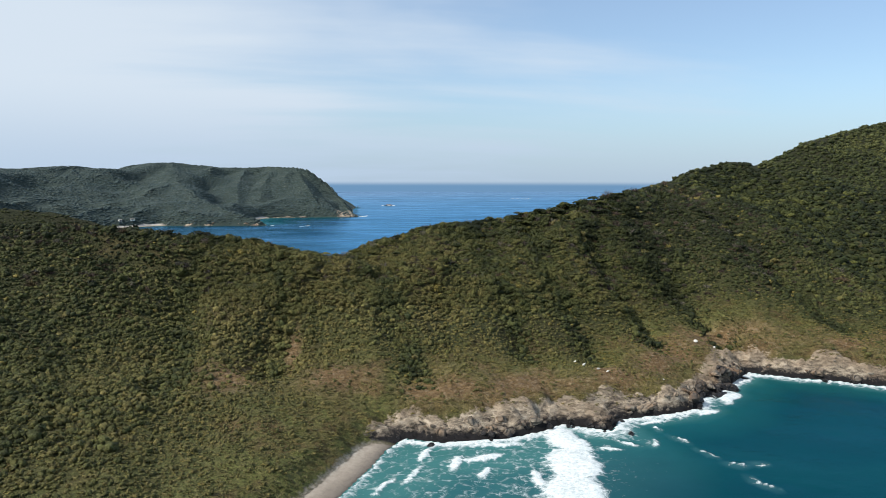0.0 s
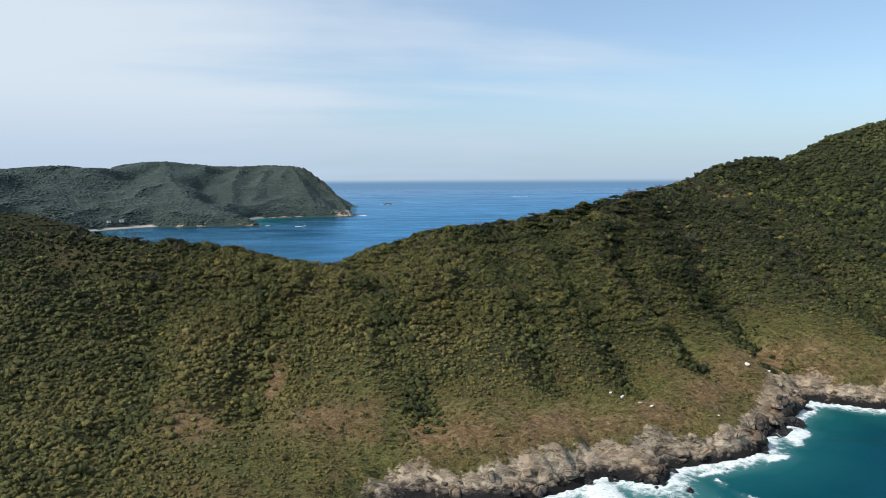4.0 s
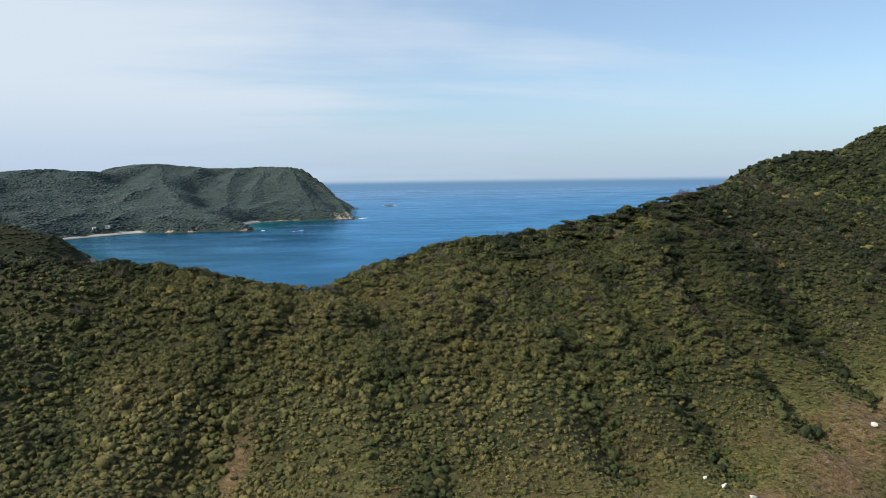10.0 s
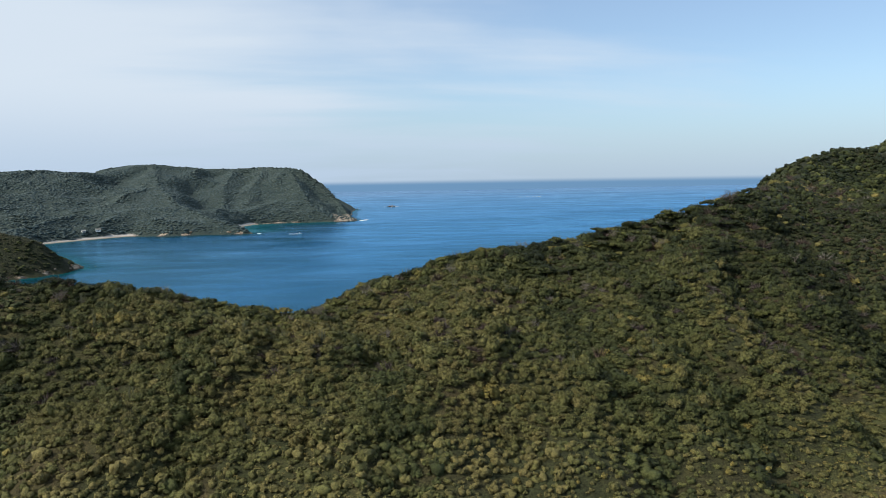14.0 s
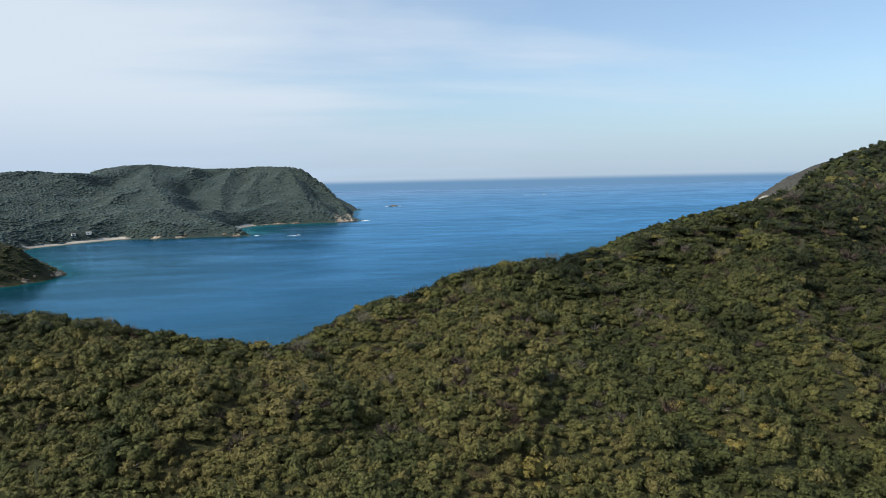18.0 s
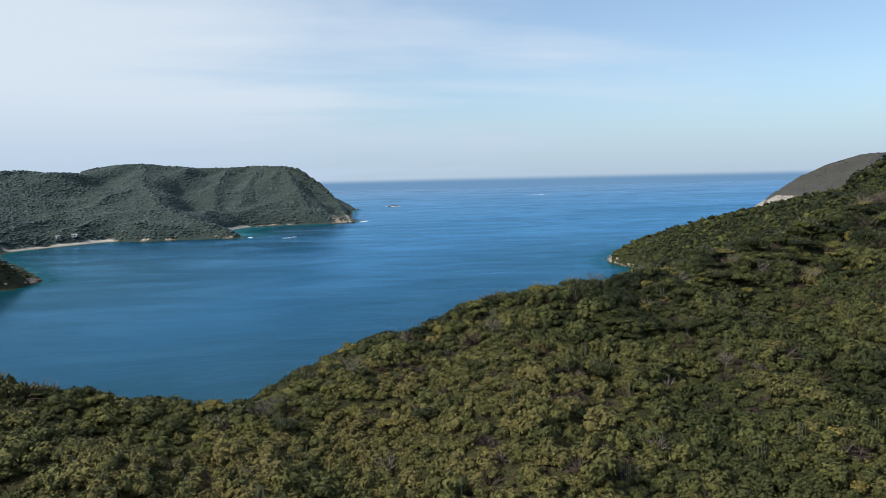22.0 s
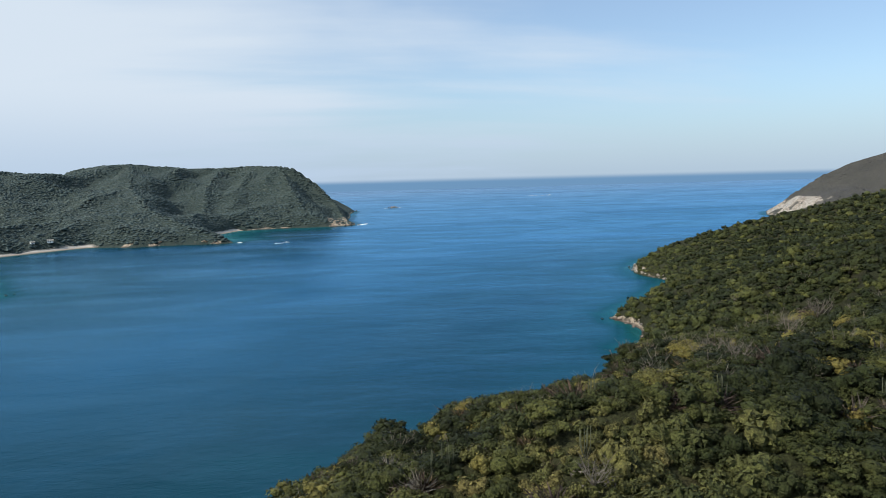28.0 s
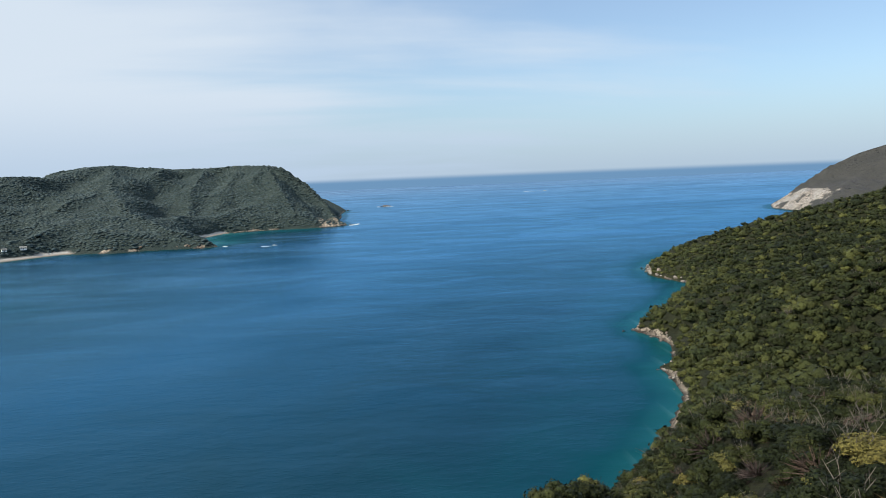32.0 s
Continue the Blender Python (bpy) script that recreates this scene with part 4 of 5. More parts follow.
def plant_out(name, label, spots, shapes, rng, tone, size, tall, mat=None, drawn=None):
    """One object holding a plant on every spot."""
    vs, fs, ts, ss, count = [], [], [], [], 0
    kind = rng.integers(len(shapes), size=len(spots))
    for k, (v, f, solid) in enumerate(shapes):
        at = np.where(kind == k)[0]
        if not len(at):
            continue
        a = rng.uniform(0, 2 * math.pi, len(at))
        c, s = np.cos(a)[:, None], np.sin(a)[:, None]
        r, h = size[at][:, None], (size[at] * tall[at])[:, None]
        x = (v[None, :, 0] * c - v[None, :, 1] * s) * r + spots[at, 0:1]
        y = (v[None, :, 0] * s + v[None, :, 1] * c) * r * (1.0 if drawn is None else drawn[at][:, None]) + spots[at, 1:2]
        z = v[None, :, 2] * h + spots[at, 2:3]
        vs.append(np.stack([x, y, z], -1).reshape(-1, 3))
        fs.append((f[None] + (np.arange(len(at)) * len(v))[:, None, None]).reshape(-1, 3) + count)
        ts.append(np.repeat(tone[at], len(v)))
        ss.append(np.tile(solid, len(at)))
        count += len(at) * len(v)
    ob = new(name, mesh_of(name, np.concatenate(vs), np.concatenate(fs), mat or M_SCRUB, True, tone=np.concatenate(ts), solid=np.concatenate(ss)))
    return tagged(ob, label, "vegetation", kind="stuff")


def spots_in(x0, x1, y0, y1, step, rng):
    gx, gy = np.meshgrid(np.arange(x0, x1, step), np.arange(y0, y1, step), indexing="ij")
    x = gx.ravel() + rng.uniform(-0.48, 0.48, gx.size) * step
    y = gy.ravel() + rng.uniform(-0.48, 0.48, gx.size) * step
    wide = (x < 0.80 * y + 30) & (x > -0.46 * y - 40)
    x, y = x[wide], y[wide]
    z, shore, sand = land(x, y)
    return x, y, z, shore, sand


def tones(x, y, rng, dry=0.0):
    """Which kind of growth stands where, from deep green through olive and gold to bare purple-grey twigs; dry shifts
    the tone, painted shade included.
    """
    t = 0.34 + 0.13 * wobble(x, y, 60, 81) + 0.11 * wobble(x, y, 14, 83, 2) + rng.normal(0, 0.085, x.size) + dry
    t = np.clip(t, 0.03, 0.60)
    odd = rng.uniform(size=x.size) + 0.10 * wobble(x, y, 20, 87, 2)
    t = np.where(odd < 0.075, rng.uniform(0.76, 0.88, x.size), t)
    t = np.where((odd > 0.075) & (odd < 0.095), rng.uniform(0.90, 0.98, x.size), t)
    t = np.where((odd > 1.01), 0.67, t)
    return t


def faces_path(x, y, z):
    """Slopes that turn towards the flight line at its start, middle or end, by the lie of the land."""
    e = 8.0
    zx, zy = land(x + e, y)[0], land(x, y + e)[0]
    n = np.stack([-(zx - z) / e, -(zy - z) / e, np.ones_like(z)])
    seen = np.zeros(x.shape, bool)
    for eye in ((0, 0), (9, 190), (18, 380)):
        v = np.stack([eye[0] - x, eye[1] - y, 88.0 - z])
        seen |= (n * v).sum(0) / np.linalg.norm(v, axis=0) > -0.16
    return seen


def lumps_of(x, y, z, r, h, rng, count=6):
    """Leafy heads of every bush: places, half-widths and tops, with the bush each belongs to."""
    k = np.repeat(np.arange(x.size), count)
    a, q = rng.uniform(0, 2 * math.pi, k.size), np.sqrt(rng.uniform(0, 1, k.size)) * 0.60
    size = r[k] * rng.uniform(0.34, 0.56, k.size)
    top = z[k] + h[k] * (0.40 + 0.60 * np.sqrt(1 - q * q)) * rng.uniform(0.86, 1.06, k.size)
    return x[k] + np.cos(a) * q * r[k], y[k] + np.sin(a) * q * r[k], size, top, k


def canopy(name, label, bush, step, rng, leaves=0, leaf=0.3, mat=None, rough=0.16, dome=1.0):
    """The roof of leaves that close-standing bushes make together, with gaps between them, and sprays of leaves standing off it."""
    x, y, z, r, h, tone = bush
    lx, ly, lr, top, of = lumps_of(x, y, z, r, h, rng)
    x0, y0 = lx.min() - 6, ly.min() - 6
    nx, ny = int((lx.max() + 6 - x0) / step) + 2, int((ly.max() + 6 - y0) / step) + 2
    ci, cj = np.round((lx - x0) / step).astype(int), np.round((ly - y0) / step).astype(int)
    jx, jy = rng.uniform(-0.3, 0.3, (nx, ny)) * step, rng.uniform(-0.3, 0.3, (nx, ny)) * step
    px, py = x0 + np.arange(nx)[:, None] * step + jx, y0 + np.arange(ny)[None, :] * step + jy
    roof = np.full((nx, ny), -1e3)
    which = np.zeros((nx, ny), int)
    reach = int(np.ceil(lr.max() / step)) + 1
    for turn in range(2):
        for di in range(-reach, reach + 1):
            for dj in range(-reach, reach + 1):
                i, j = np.clip(ci + di, 0, nx - 1), np.clip(cj + dj, 0, ny - 1)
                d2 = ((px[i, j] - lx) ** 2 + (py[i, j] - ly) ** 2) / lr ** 2
                ok = d2 < 1
                v = top[ok] - dome * lr[ok] * (1 - np.sqrt(1 - d2[ok]))
                i, j = i[ok], j[ok]
                if turn == 0:
                    np.maximum.at(roof, (i, j), v)
                else:
                    won = v >= roof[i, j] - 1e-9
                    which[i[won], j[won]] = of[ok][won]
    full = roof > -900
    gx, gy = px.ravel(), py.ravel()
    hz, ftone = roof.ravel().copy(), tone[which].ravel()
    bare = ~full.ravel()
    cover = full[:-1, :-1].astype(int) + full[1:, :-1] + full[1:, 1:] + full[:-1, 1:]
    rim = np.zeros_like(full)
    for a, b in ((0, 0), (1, 0), (1, 1), (0, 1)):
        rim[a:nx - 1 + a, b:ny - 1 + b] |= cover > 0
    low = (rim & ~full).ravel()
    hz[low] = land(gx[low], gy[low])[0] - 0.2
    hz[full.ravel()] += rng.uniform(-1, 1, int(full.sum())) * rough * np.minimum(1.0, step * 1.6)
    n = np.arange(nx * ny).reshape(nx, ny)
    ok = cover > 0
    q = np.stack([n[:-1, :-1][ok], n[1:, :-1][ok], n[1:, 1:][ok], n[:-1, 1:][ok]], 1)
    faces = np.concatenate([q[:, [0, 1, 2]], q[:, [0, 2, 3]]])
    used = np.unique(faces)
    order = np.full(nx * ny, -1)
    order[used] = np.arange(used.size)
    verts = np.stack([gx, gy, hz], 1)[used]
    ftone = np.where(bare, 0.05, ftone)[used]
    leaf_tone, ftone = ftone, (ftone * 0.82 if leaves else ftone)
    faces = order[faces]
    solid = np.ones(len(verts))
    if leaves:
        whole = np.where(cover == 4)
        A, B, C = (verts[order[n[whole[0] + i, whole[1] + j]]] for i, j in ((0, 0), (1, 0), (0, 1)))
        area = np.minimum(np.linalg.norm(np.cross(B - A, C - A), axis=1), 4 * step * step)
        pick = np.searchsorted(np.cumsum(area) / area.sum(), rng.uniform(0, 1, int(leaves * area.sum()))).clip(0, area.size - 1)
        a = order[n[whole[0][pick], whole[1][pick]]]
        b = order[n[whole[0][pick] + 1, whole[1][pick]]]
        c = order[n[whole[0][pick], whole[1][pick] + 1]]
        u, w = rng.uniform(0, 1, (2, pick.size, 1))
        P = verts[a] + u * (verts[b] - verts[a]) + w * (verts[c] - verts[a]) + np.array([0, 0, 1]) * rng.uniform(0.0, 0.55 * leaf, (pick.size, 1))
        m = np.cross(verts[b] - verts[a], verts[c] - verts[a])
        m /= np.linalg.norm(m, axis=1, keepdims=True) + 1e-9
        m = m + 0.36 * rng.normal(size=m.shape)
        m /= np.linalg.norm(m, axis=1, keepdims=True)
        e = np.cross(m, rng.normal(size=m.shape))
        e /= np.linalg.norm(e, axis=1, keepdims=True)
        g = np.cross(m, e)
        s = leaf * rng.uniform(0.5, 1.25, (pick.size, 1))
        tri = np.stack([P + e * s, P - 0.55 * e * s + 0.6 * g * s, P - 0.6 * e * s - 0.6 * g * s], 1)
        faces = np.concatenate([faces, len(verts) + np.arange(3 * pick.size).reshape(-1, 3)])
        ftone = np.concatenate([ftone, np.repeat(leaf_tone[a] + rng.normal(0, 0.035, pick.size), 3)])
        solid = np.concatenate([solid, np.zeros(3 * pick.size)])
        verts = np.concatenate([verts, tri.reshape(-1, 3)])
    ob = new(name, mesh_of(name, verts, faces, mat or M_SCRUB, True, tone=ftone, solid=solid))
    return tagged(ob, label, "vegetation", kind="stuff")


rng = np.random.default_rng(7)
def thin(shape, lobes, core=ICO1):
    """The sprays of a crown without its leafy heads."""
    v, f, solid = shape
    n = lobes * len(core[0])
    return v[n:], f[lobes * len(core[1]):] - n, solid[n:]


def twig_fan(rng, count):
    """Thin bare twigs that fan out from one foot."""
    d = rng.normal(size=(count, 3)) * np.array([1, 1, 0.55]) + np.array([0, 0, 0.75])
    d /= np.linalg.norm(d, axis=1, keepdims=True)
    foot = d * rng.uniform(0.05, 0.55, (count, 1))
    tip = d * rng.uniform(0.7, 1.1, (count, 1)) + rng.normal(0, 0.12, (count, 3))
    side = np.cross(d, rng.normal(size=(count, 3)))
    side *= rng.uniform(0.022, 0.05, (count, 1)) / np.linalg.norm(side, axis=1, keepdims=True)
    v = np.stack([foot + side, foot - side, tip], 1).reshape(-1, 3)
    return v, np.arange(3 * count).reshape(-1, 3), np.zeros(3 * count)


TWIGGY = [twig_fan(rng, 110) for _ in range(5)]
TUFTS = [thin(crown_shape(rng, 1, 9, 0.5, flat=0.5), 1) for _ in range(4)]
NEAR_BUSH = [crown_shape(rng, int(rng.integers(3, 7)), 130, 0.15, flat=rng.uniform(0.75, 1.2), jag=0.3) for _ in range(14)]
FAR_BUSH = [crown_shape(rng, int(rng.integers(1, 4)), 12, 0.30, flat=rng.uniform(0.7, 1.15), jag=0.3) for _ in range(14)]
BAY_BUSH = [crown_shape(rng, 7, 270, 0.078, flat=rng.uniform(0.8, 1.05), umbrella=k % 2 == 0, jag=0.25) for k in range(12)]
MID_BUSH = [crown_shape(rng, int(rng.integers(3, 6)), 34, 0.20, flat=rng.uniform(0.75, 1.1), jag=0.3) for _ in range(12)]
WOOD_CROWN = [crown_shape(rng, 2, 10, 0.28, flat=rng.uniform(0.8, 1.1), jag=0.28) for _ in range(10)]
BLOB = [crown_shape(rng, 1, 1, 0.35, flat=1.1, jag=0.3) for _ in range(10)]


def combed(x, y, size, seed):
    """Streaks that run down the slope and lean with the trade wind."""
    return wobble(x + 0.12 * y, 0.16 * y, size, seed, 3)


# the near hillside
x, y, z, shore, sand = spots_in(-240, 275, 165, 540, 1.85, rng)
grassy = np.clip(1.1 - shore / 60, 0, 1) * (x < 15) * (y < 330)
bare = np.clip(1.25 - shore / 32, 0, 1)
spur = np.clip(1.5 - along(GRASSY_SPUR, x, y)[0] / 6, 0, 0.9)
gully = in_gully(x, y)
open_ground = np.maximum(np.maximum(0.45 * grassy, 0.80 * bare), spur) * (1 - 0.6 * gully)
open_ground = np.maximum(open_ground, (x < 14) * np.clip(1.6 - shore / 21 + 0.5 * wobble(x, y, 15, 68, 2), 0, 0.96))
open_ground = np.maximum(open_ground, 0.8 * dryness(x, y))
odds = 1 - open_ground + 0.75 * (combed(x, y, 7, 91) + 0.4 * wobble(x, y, 16, 92, 2)) * np.maximum(np.maximum(grassy, bare), 0.12)
keep = (shore > 10) & (sand < 0.2) & (rng.uniform(size=x.size) < odds) & (y < 440)
keep |= (y >= 440) & (shore > 2.5)
keep &= (y < 432) | (rng.uniform(size=x.size) < 0.9)
keep &= faces_path(x, y, z) | (x > -20) & (y < 520) | (np.abs(y - 390) < 25)
x, y, z, shore, gully = x[keep], y[keep], z[keep], shore[keep], gully[keep]
crest_y = np.interp(x, [-96, -6, 12, 30, 42, 64, 80, 105, 150, 176, 215], [384, 391, 400, 414, 417, 418, 424, 435, 447, 458, 500])
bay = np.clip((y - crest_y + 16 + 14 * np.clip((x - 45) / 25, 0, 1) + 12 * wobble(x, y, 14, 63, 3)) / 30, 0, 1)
low = np.where(bay > 0.5, 1.45, np.maximum(np.clip(shore / 80, 0.42, 1), 0.95 * gully)) * (1 + 0.4 * gully)
size = np.clip(rng.lognormal(0.20, 0.34, x.size) * low, 0.5, 3.4)
tall = rng.uniform(0.85, 1.25, x.size)
# how far west a bush stands; shade there is painted into its tone
west = np.clip((-x - 38 + 14 * wobble(x, y, 24, 65, 2)) / 90, 0, 1)
# greener in gullies; beyond the crest and eastwards shade is painted in as well
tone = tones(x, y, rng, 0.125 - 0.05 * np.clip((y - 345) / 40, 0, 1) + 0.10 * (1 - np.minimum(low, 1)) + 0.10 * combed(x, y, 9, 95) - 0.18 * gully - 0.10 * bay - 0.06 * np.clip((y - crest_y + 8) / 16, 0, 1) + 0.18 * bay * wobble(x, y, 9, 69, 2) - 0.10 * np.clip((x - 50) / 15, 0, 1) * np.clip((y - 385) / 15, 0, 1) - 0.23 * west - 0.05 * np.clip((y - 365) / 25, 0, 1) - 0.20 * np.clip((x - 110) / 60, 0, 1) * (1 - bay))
tone = np.where(rng.uniform(size=x.size) < 0.045 * bay, rng.uniform(0.50, 0.66, x.size), tone)
bare_twigs = (tone > 0.74) & (y > 340) & (rng.uniform(size=x.size) < 0.75)
tone = np.where((tone > 0.70) & ~bare_twigs, rng.uniform(0.40, 0.58, x.size), tone)
mixed = rng.uniform(0.15, 0.85, x.size)
near = (x > -80) & (x < 175) & (y > 318) & (np.abs(x - 45) < 46 + 0.9 * (y - 265))
on_bay = bay >= mixed
sparse = ~on_bay | (rng.uniform(size=x.size) < np.where(bay > 0.5, 0.62, 0.92))
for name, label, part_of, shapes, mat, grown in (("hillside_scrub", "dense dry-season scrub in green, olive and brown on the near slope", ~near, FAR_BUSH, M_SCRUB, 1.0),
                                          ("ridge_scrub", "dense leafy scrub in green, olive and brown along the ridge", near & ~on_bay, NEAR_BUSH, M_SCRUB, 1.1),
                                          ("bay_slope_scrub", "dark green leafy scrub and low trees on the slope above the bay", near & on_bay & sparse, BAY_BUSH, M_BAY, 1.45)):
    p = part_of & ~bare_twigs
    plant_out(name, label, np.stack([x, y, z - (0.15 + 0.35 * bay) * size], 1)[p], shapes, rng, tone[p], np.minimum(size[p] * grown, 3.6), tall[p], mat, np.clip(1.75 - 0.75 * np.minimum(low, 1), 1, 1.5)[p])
p = bare_twigs
plant_out("leafless_scrub", "purple-grey leafless bushes scattered through the green scrub", np.stack([x, y, z - 0.1 * size], 1)[p], TWIGGY, rng, tone[p], size[p] * 1.5, np.full(int(p.sum()), 0.85))

# scrub farther along the coast
x, y = (q.ravel() for q in np.meshgrid(np.arange(-460, -100, 4.2), np.arange(60, 520, 4.2)))
x, y = x + rng.uniform(-1.9, 1.9, x.size), y + rng.uniform(-1.9, 1.9, x.size)
z, shore, sand = land(x, y)
keep = (x < -0.46 * y - 38) & (shore > 26)
x, y, z = x[keep], y[keep], z[keep]
size = rng.uniform(1.6, 3.0, x.size)
# tone lowered to continue the shade painted on the western slope
canopy("coastal_scrub", "dense dry-season scrub in green and olive farther along the coast", (x, y, z, size, size, tones(x, y, rng, -0.16)), 1.9, rng)

# low tufts on the meadow and above the rocks
x, y, z, shore, sand = spots_in(-200, 260, 140, 365, 1.25, rng)
band = np.where(x < 15, np.clip(1.3 - shore / 85, 0, 1), np.clip(1.3 - np.abs(shore - 28) / 30, 0, 1))
band = np.maximum(band, np.clip(1.5 - along(GRASSY_SPUR, x, y)[0] / 7, 0, 1))
keep = (shore > 7) & (sand < 0.35) & (rng.uniform(size=x.size) < (0.80 + 0.4 * combed(x, y, 6, 99)) * band * (1 - 0.85 * dryness(x, y)))
x, y, z, shore = x[keep], y[keep], z[keep], shore[keep]
size = rng.uniform(0.4, 1.25, x.size)
green = np.clip((20 - x) / 30, 0, 1) * np.clip(1.3 - shore / 45, 0, 1)
plant_out("meadow_tufts", "low olive grass tufts and herbs above the beach", np.stack([x, y, z - 0.1], 1), TUFTS, rng,
          np.clip(0.58 - 0.16 * green + 0.06 * dryness(x, y) + 0.16 * wobble(x, y, 22, 93) + rng.normal(0, 0.08, x.size), 0.2, 0.69), size, rng.uniform(0.5, 0.9, x.size))

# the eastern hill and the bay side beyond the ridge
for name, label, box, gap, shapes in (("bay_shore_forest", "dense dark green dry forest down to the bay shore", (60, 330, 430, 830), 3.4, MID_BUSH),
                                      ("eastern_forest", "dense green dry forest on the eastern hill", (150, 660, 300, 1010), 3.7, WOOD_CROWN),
                                      ("far_hill_scrub", "paler olive-brown scrub on the hill behind the eastern one", (385, 760, 560, 900), 4.2, WOOD_CROWN)):
    x, y, z, shore, sand = spots_in(*box, gap, rng)
    inner = (x < 330) & (y > 430) & (y < 830) & (z < 80)
    behind = (y > 640 - 0.30 * (x - 385)) & (x > 385) & (z > 60)
    keep = (shore > 2.2) & ~((x < 275) & (y < 540)) & faces_path(x, y, z) & (inner == (name == "bay_shore_forest")) & (behind == (name == "far_hill_scrub"))
    x, y, z, shore = x[keep], y[keep], z[keep], shore[keep]
    size = np.clip(rng.lognormal(0.80, 0.30, x.size), 1.2, 5.0) * np.clip(0.6 + shore / 30, 0.65, 1.1) * gap / 3.2 * (1.12 if name == "bay_shore_forest" else 1.0)
    # tones of the green woods, lowered further to stand for shaded slopes
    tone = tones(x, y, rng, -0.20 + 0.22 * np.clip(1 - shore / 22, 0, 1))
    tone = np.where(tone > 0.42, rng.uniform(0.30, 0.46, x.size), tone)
    if name == "far_hill_scrub":
        size = size * 0.85
        tone = np.clip(0.20 + 0.14 * wobble(x, y, 45, 94, 2) + rng.normal(0, 0.04, x.size), 0.1, 0.6)
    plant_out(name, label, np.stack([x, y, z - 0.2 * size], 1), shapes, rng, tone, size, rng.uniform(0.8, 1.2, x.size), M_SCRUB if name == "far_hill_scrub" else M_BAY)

# the western hills and the far headland
for name, label, box, gap, shapes, mat in (("western_forest", "dark green scrub forest on the western hills by the bay", (-620, -215, 430, 1010), 4.4, WOOD_CROWN, M_BAY),
                                           ("headland_forest", "green forest on the far headland across the bay, tinted bluish for haze", (-900, 25, 1010, 2060), 5.0, BLOB, M_HAZED),
                                           ("cliff_headland_scrub", "thin brown-grey scrub on the eastern headland", (640, 1150, 1150, 1760), 6.0, BLOB, M_HAZED)):
    x, y, z, shore, sand = spots_in(*box, gap, rng)
    keep = (shore > 5) & (sand < 0.5) & faces_path(x, y, z)
    if name == "cliff_headland_scrub":
        keep &= ~((np.hypot((x - 758) / 46, (y - 1560) / 150) < 0.9) & (z < 44 + 12 * wobble(x, y, 22, 96, 2)))
    x, y, z = x[keep], y[keep], z[keep]
    size = np.clip(rng.lognormal(1.16, 0.24, x.size), 1.6, 6.0)
    t = 0.45 * tones(x, y, rng, 0.0) + 0.2 + 0.08 * wobble(x, y, 70, 98, 2)
    if name == "western_forest":
        size, t = size * 0.75, t - 0.14
    elif name == "cliff_headland_scrub":
        t, size = np.clip(0.85 + 0.03 * wobble(x, y, 40, 97) + rng.normal(0, 0.03, x.size), 0.3, 0.92), size * 0.6
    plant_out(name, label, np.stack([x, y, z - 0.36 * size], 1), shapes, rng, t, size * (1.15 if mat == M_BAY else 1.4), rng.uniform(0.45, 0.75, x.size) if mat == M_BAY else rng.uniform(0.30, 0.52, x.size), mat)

# ---------------------------------------------------------------- things
def part(name, me, parent, label=""):
    ob = new(name, me)
    ob.parent = parent
    return tagged(ob, label)


def empty(name, m, label, category, group=""):
    ob = new(name)
    ob.empty_display_size = 0.2
    ob.matrix_world = m
    return tagged(ob, label, category, group)


def ground_at(x, y):
    return float(land(np.array([x]), np.array([y]))[0][0])


def prism(path, radii, sides=5):
    """A tapered limb along a path of points."""
    vs, fs = [], []
    for i, (p, r) in enumerate(zip(path, radii)):
        d = np.array(path[min(i + 1, len(path) - 1)], float) - np.array(path[max(i - 1, 0)], float)
        d /= np.linalg.norm(d) + 1e-9
        u = np.cross(d, (0.31, 0.94, 0.12))
        u /= np.linalg.norm(u)
        w = np.cross(d, u)
        for k in range(sides):
            a = 2 * math.pi * k / sides
            vs.append(np.array(p) + r * (math.cos(a) * u + math.sin(a) * w))
    for i in range(len(path) - 1):
        for k in range(sides):
            a, b = i * sides + k, i * sides + (k + 1) % sides
            fs += [(a, b, b + sides), (a, b + sides, a + sides)]
    return np.array(vs), np.array(fs)


def joined(pieces):
    vs, fs, n = [], [], 0
    for v, f in pieces:
        vs.append(v), fs.append(f + n)
        n += len(v)
    return np.concatenate(vs), np.concatenate(fs)


def limbs(rng, height, spread_out, count, base=0.16, twigs=0):
    """A leaning trunk with rising limbs, and twigs where asked."""
    top = np.array([rng.uniform(-0.2, 0.2), rng.uniform(-0.2, 0.2), 0.42]) * height
    out = [prism([(0, 0, -0.5), tuple(0.5 * top + rng.normal(0, 0.08, 3)), tuple(top)], [base, 0.8 * base, 0.6 * base], 6)]
    for i in range(count):
        a = 2 * math.pi * (i + rng.uniform(-0.3, 0.3)) / count
        end = top + np.array([math.cos(a) * spread_out, math.sin(a) * spread_out, height * rng.uniform(0.3, 0.58)])
        mid = 0.55 * top + 0.45 * end + np.array([0, 0, -0.1 * height]) + rng.normal(0, 0.15, 3)
        out.append(prism([tuple(top * rng.uniform(0.6, 1)), tuple(mid), tuple(end)], [0.5 * base, 0.36 * base, 0.14 * base], 4))
        for _ in range(twigs):
            q = mid + (end - mid) * rng.uniform(0, 1)
            tip = q + np.array([rng.normal(0, 0.55), rng.normal(0, 0.55), rng.uniform(0.4, 1.1)]) * 0.26 * height
            out.append(prism([tuple(q), tuple(tip)], [0.17 * base, 0.07 * base], 3))
    return joined(out)


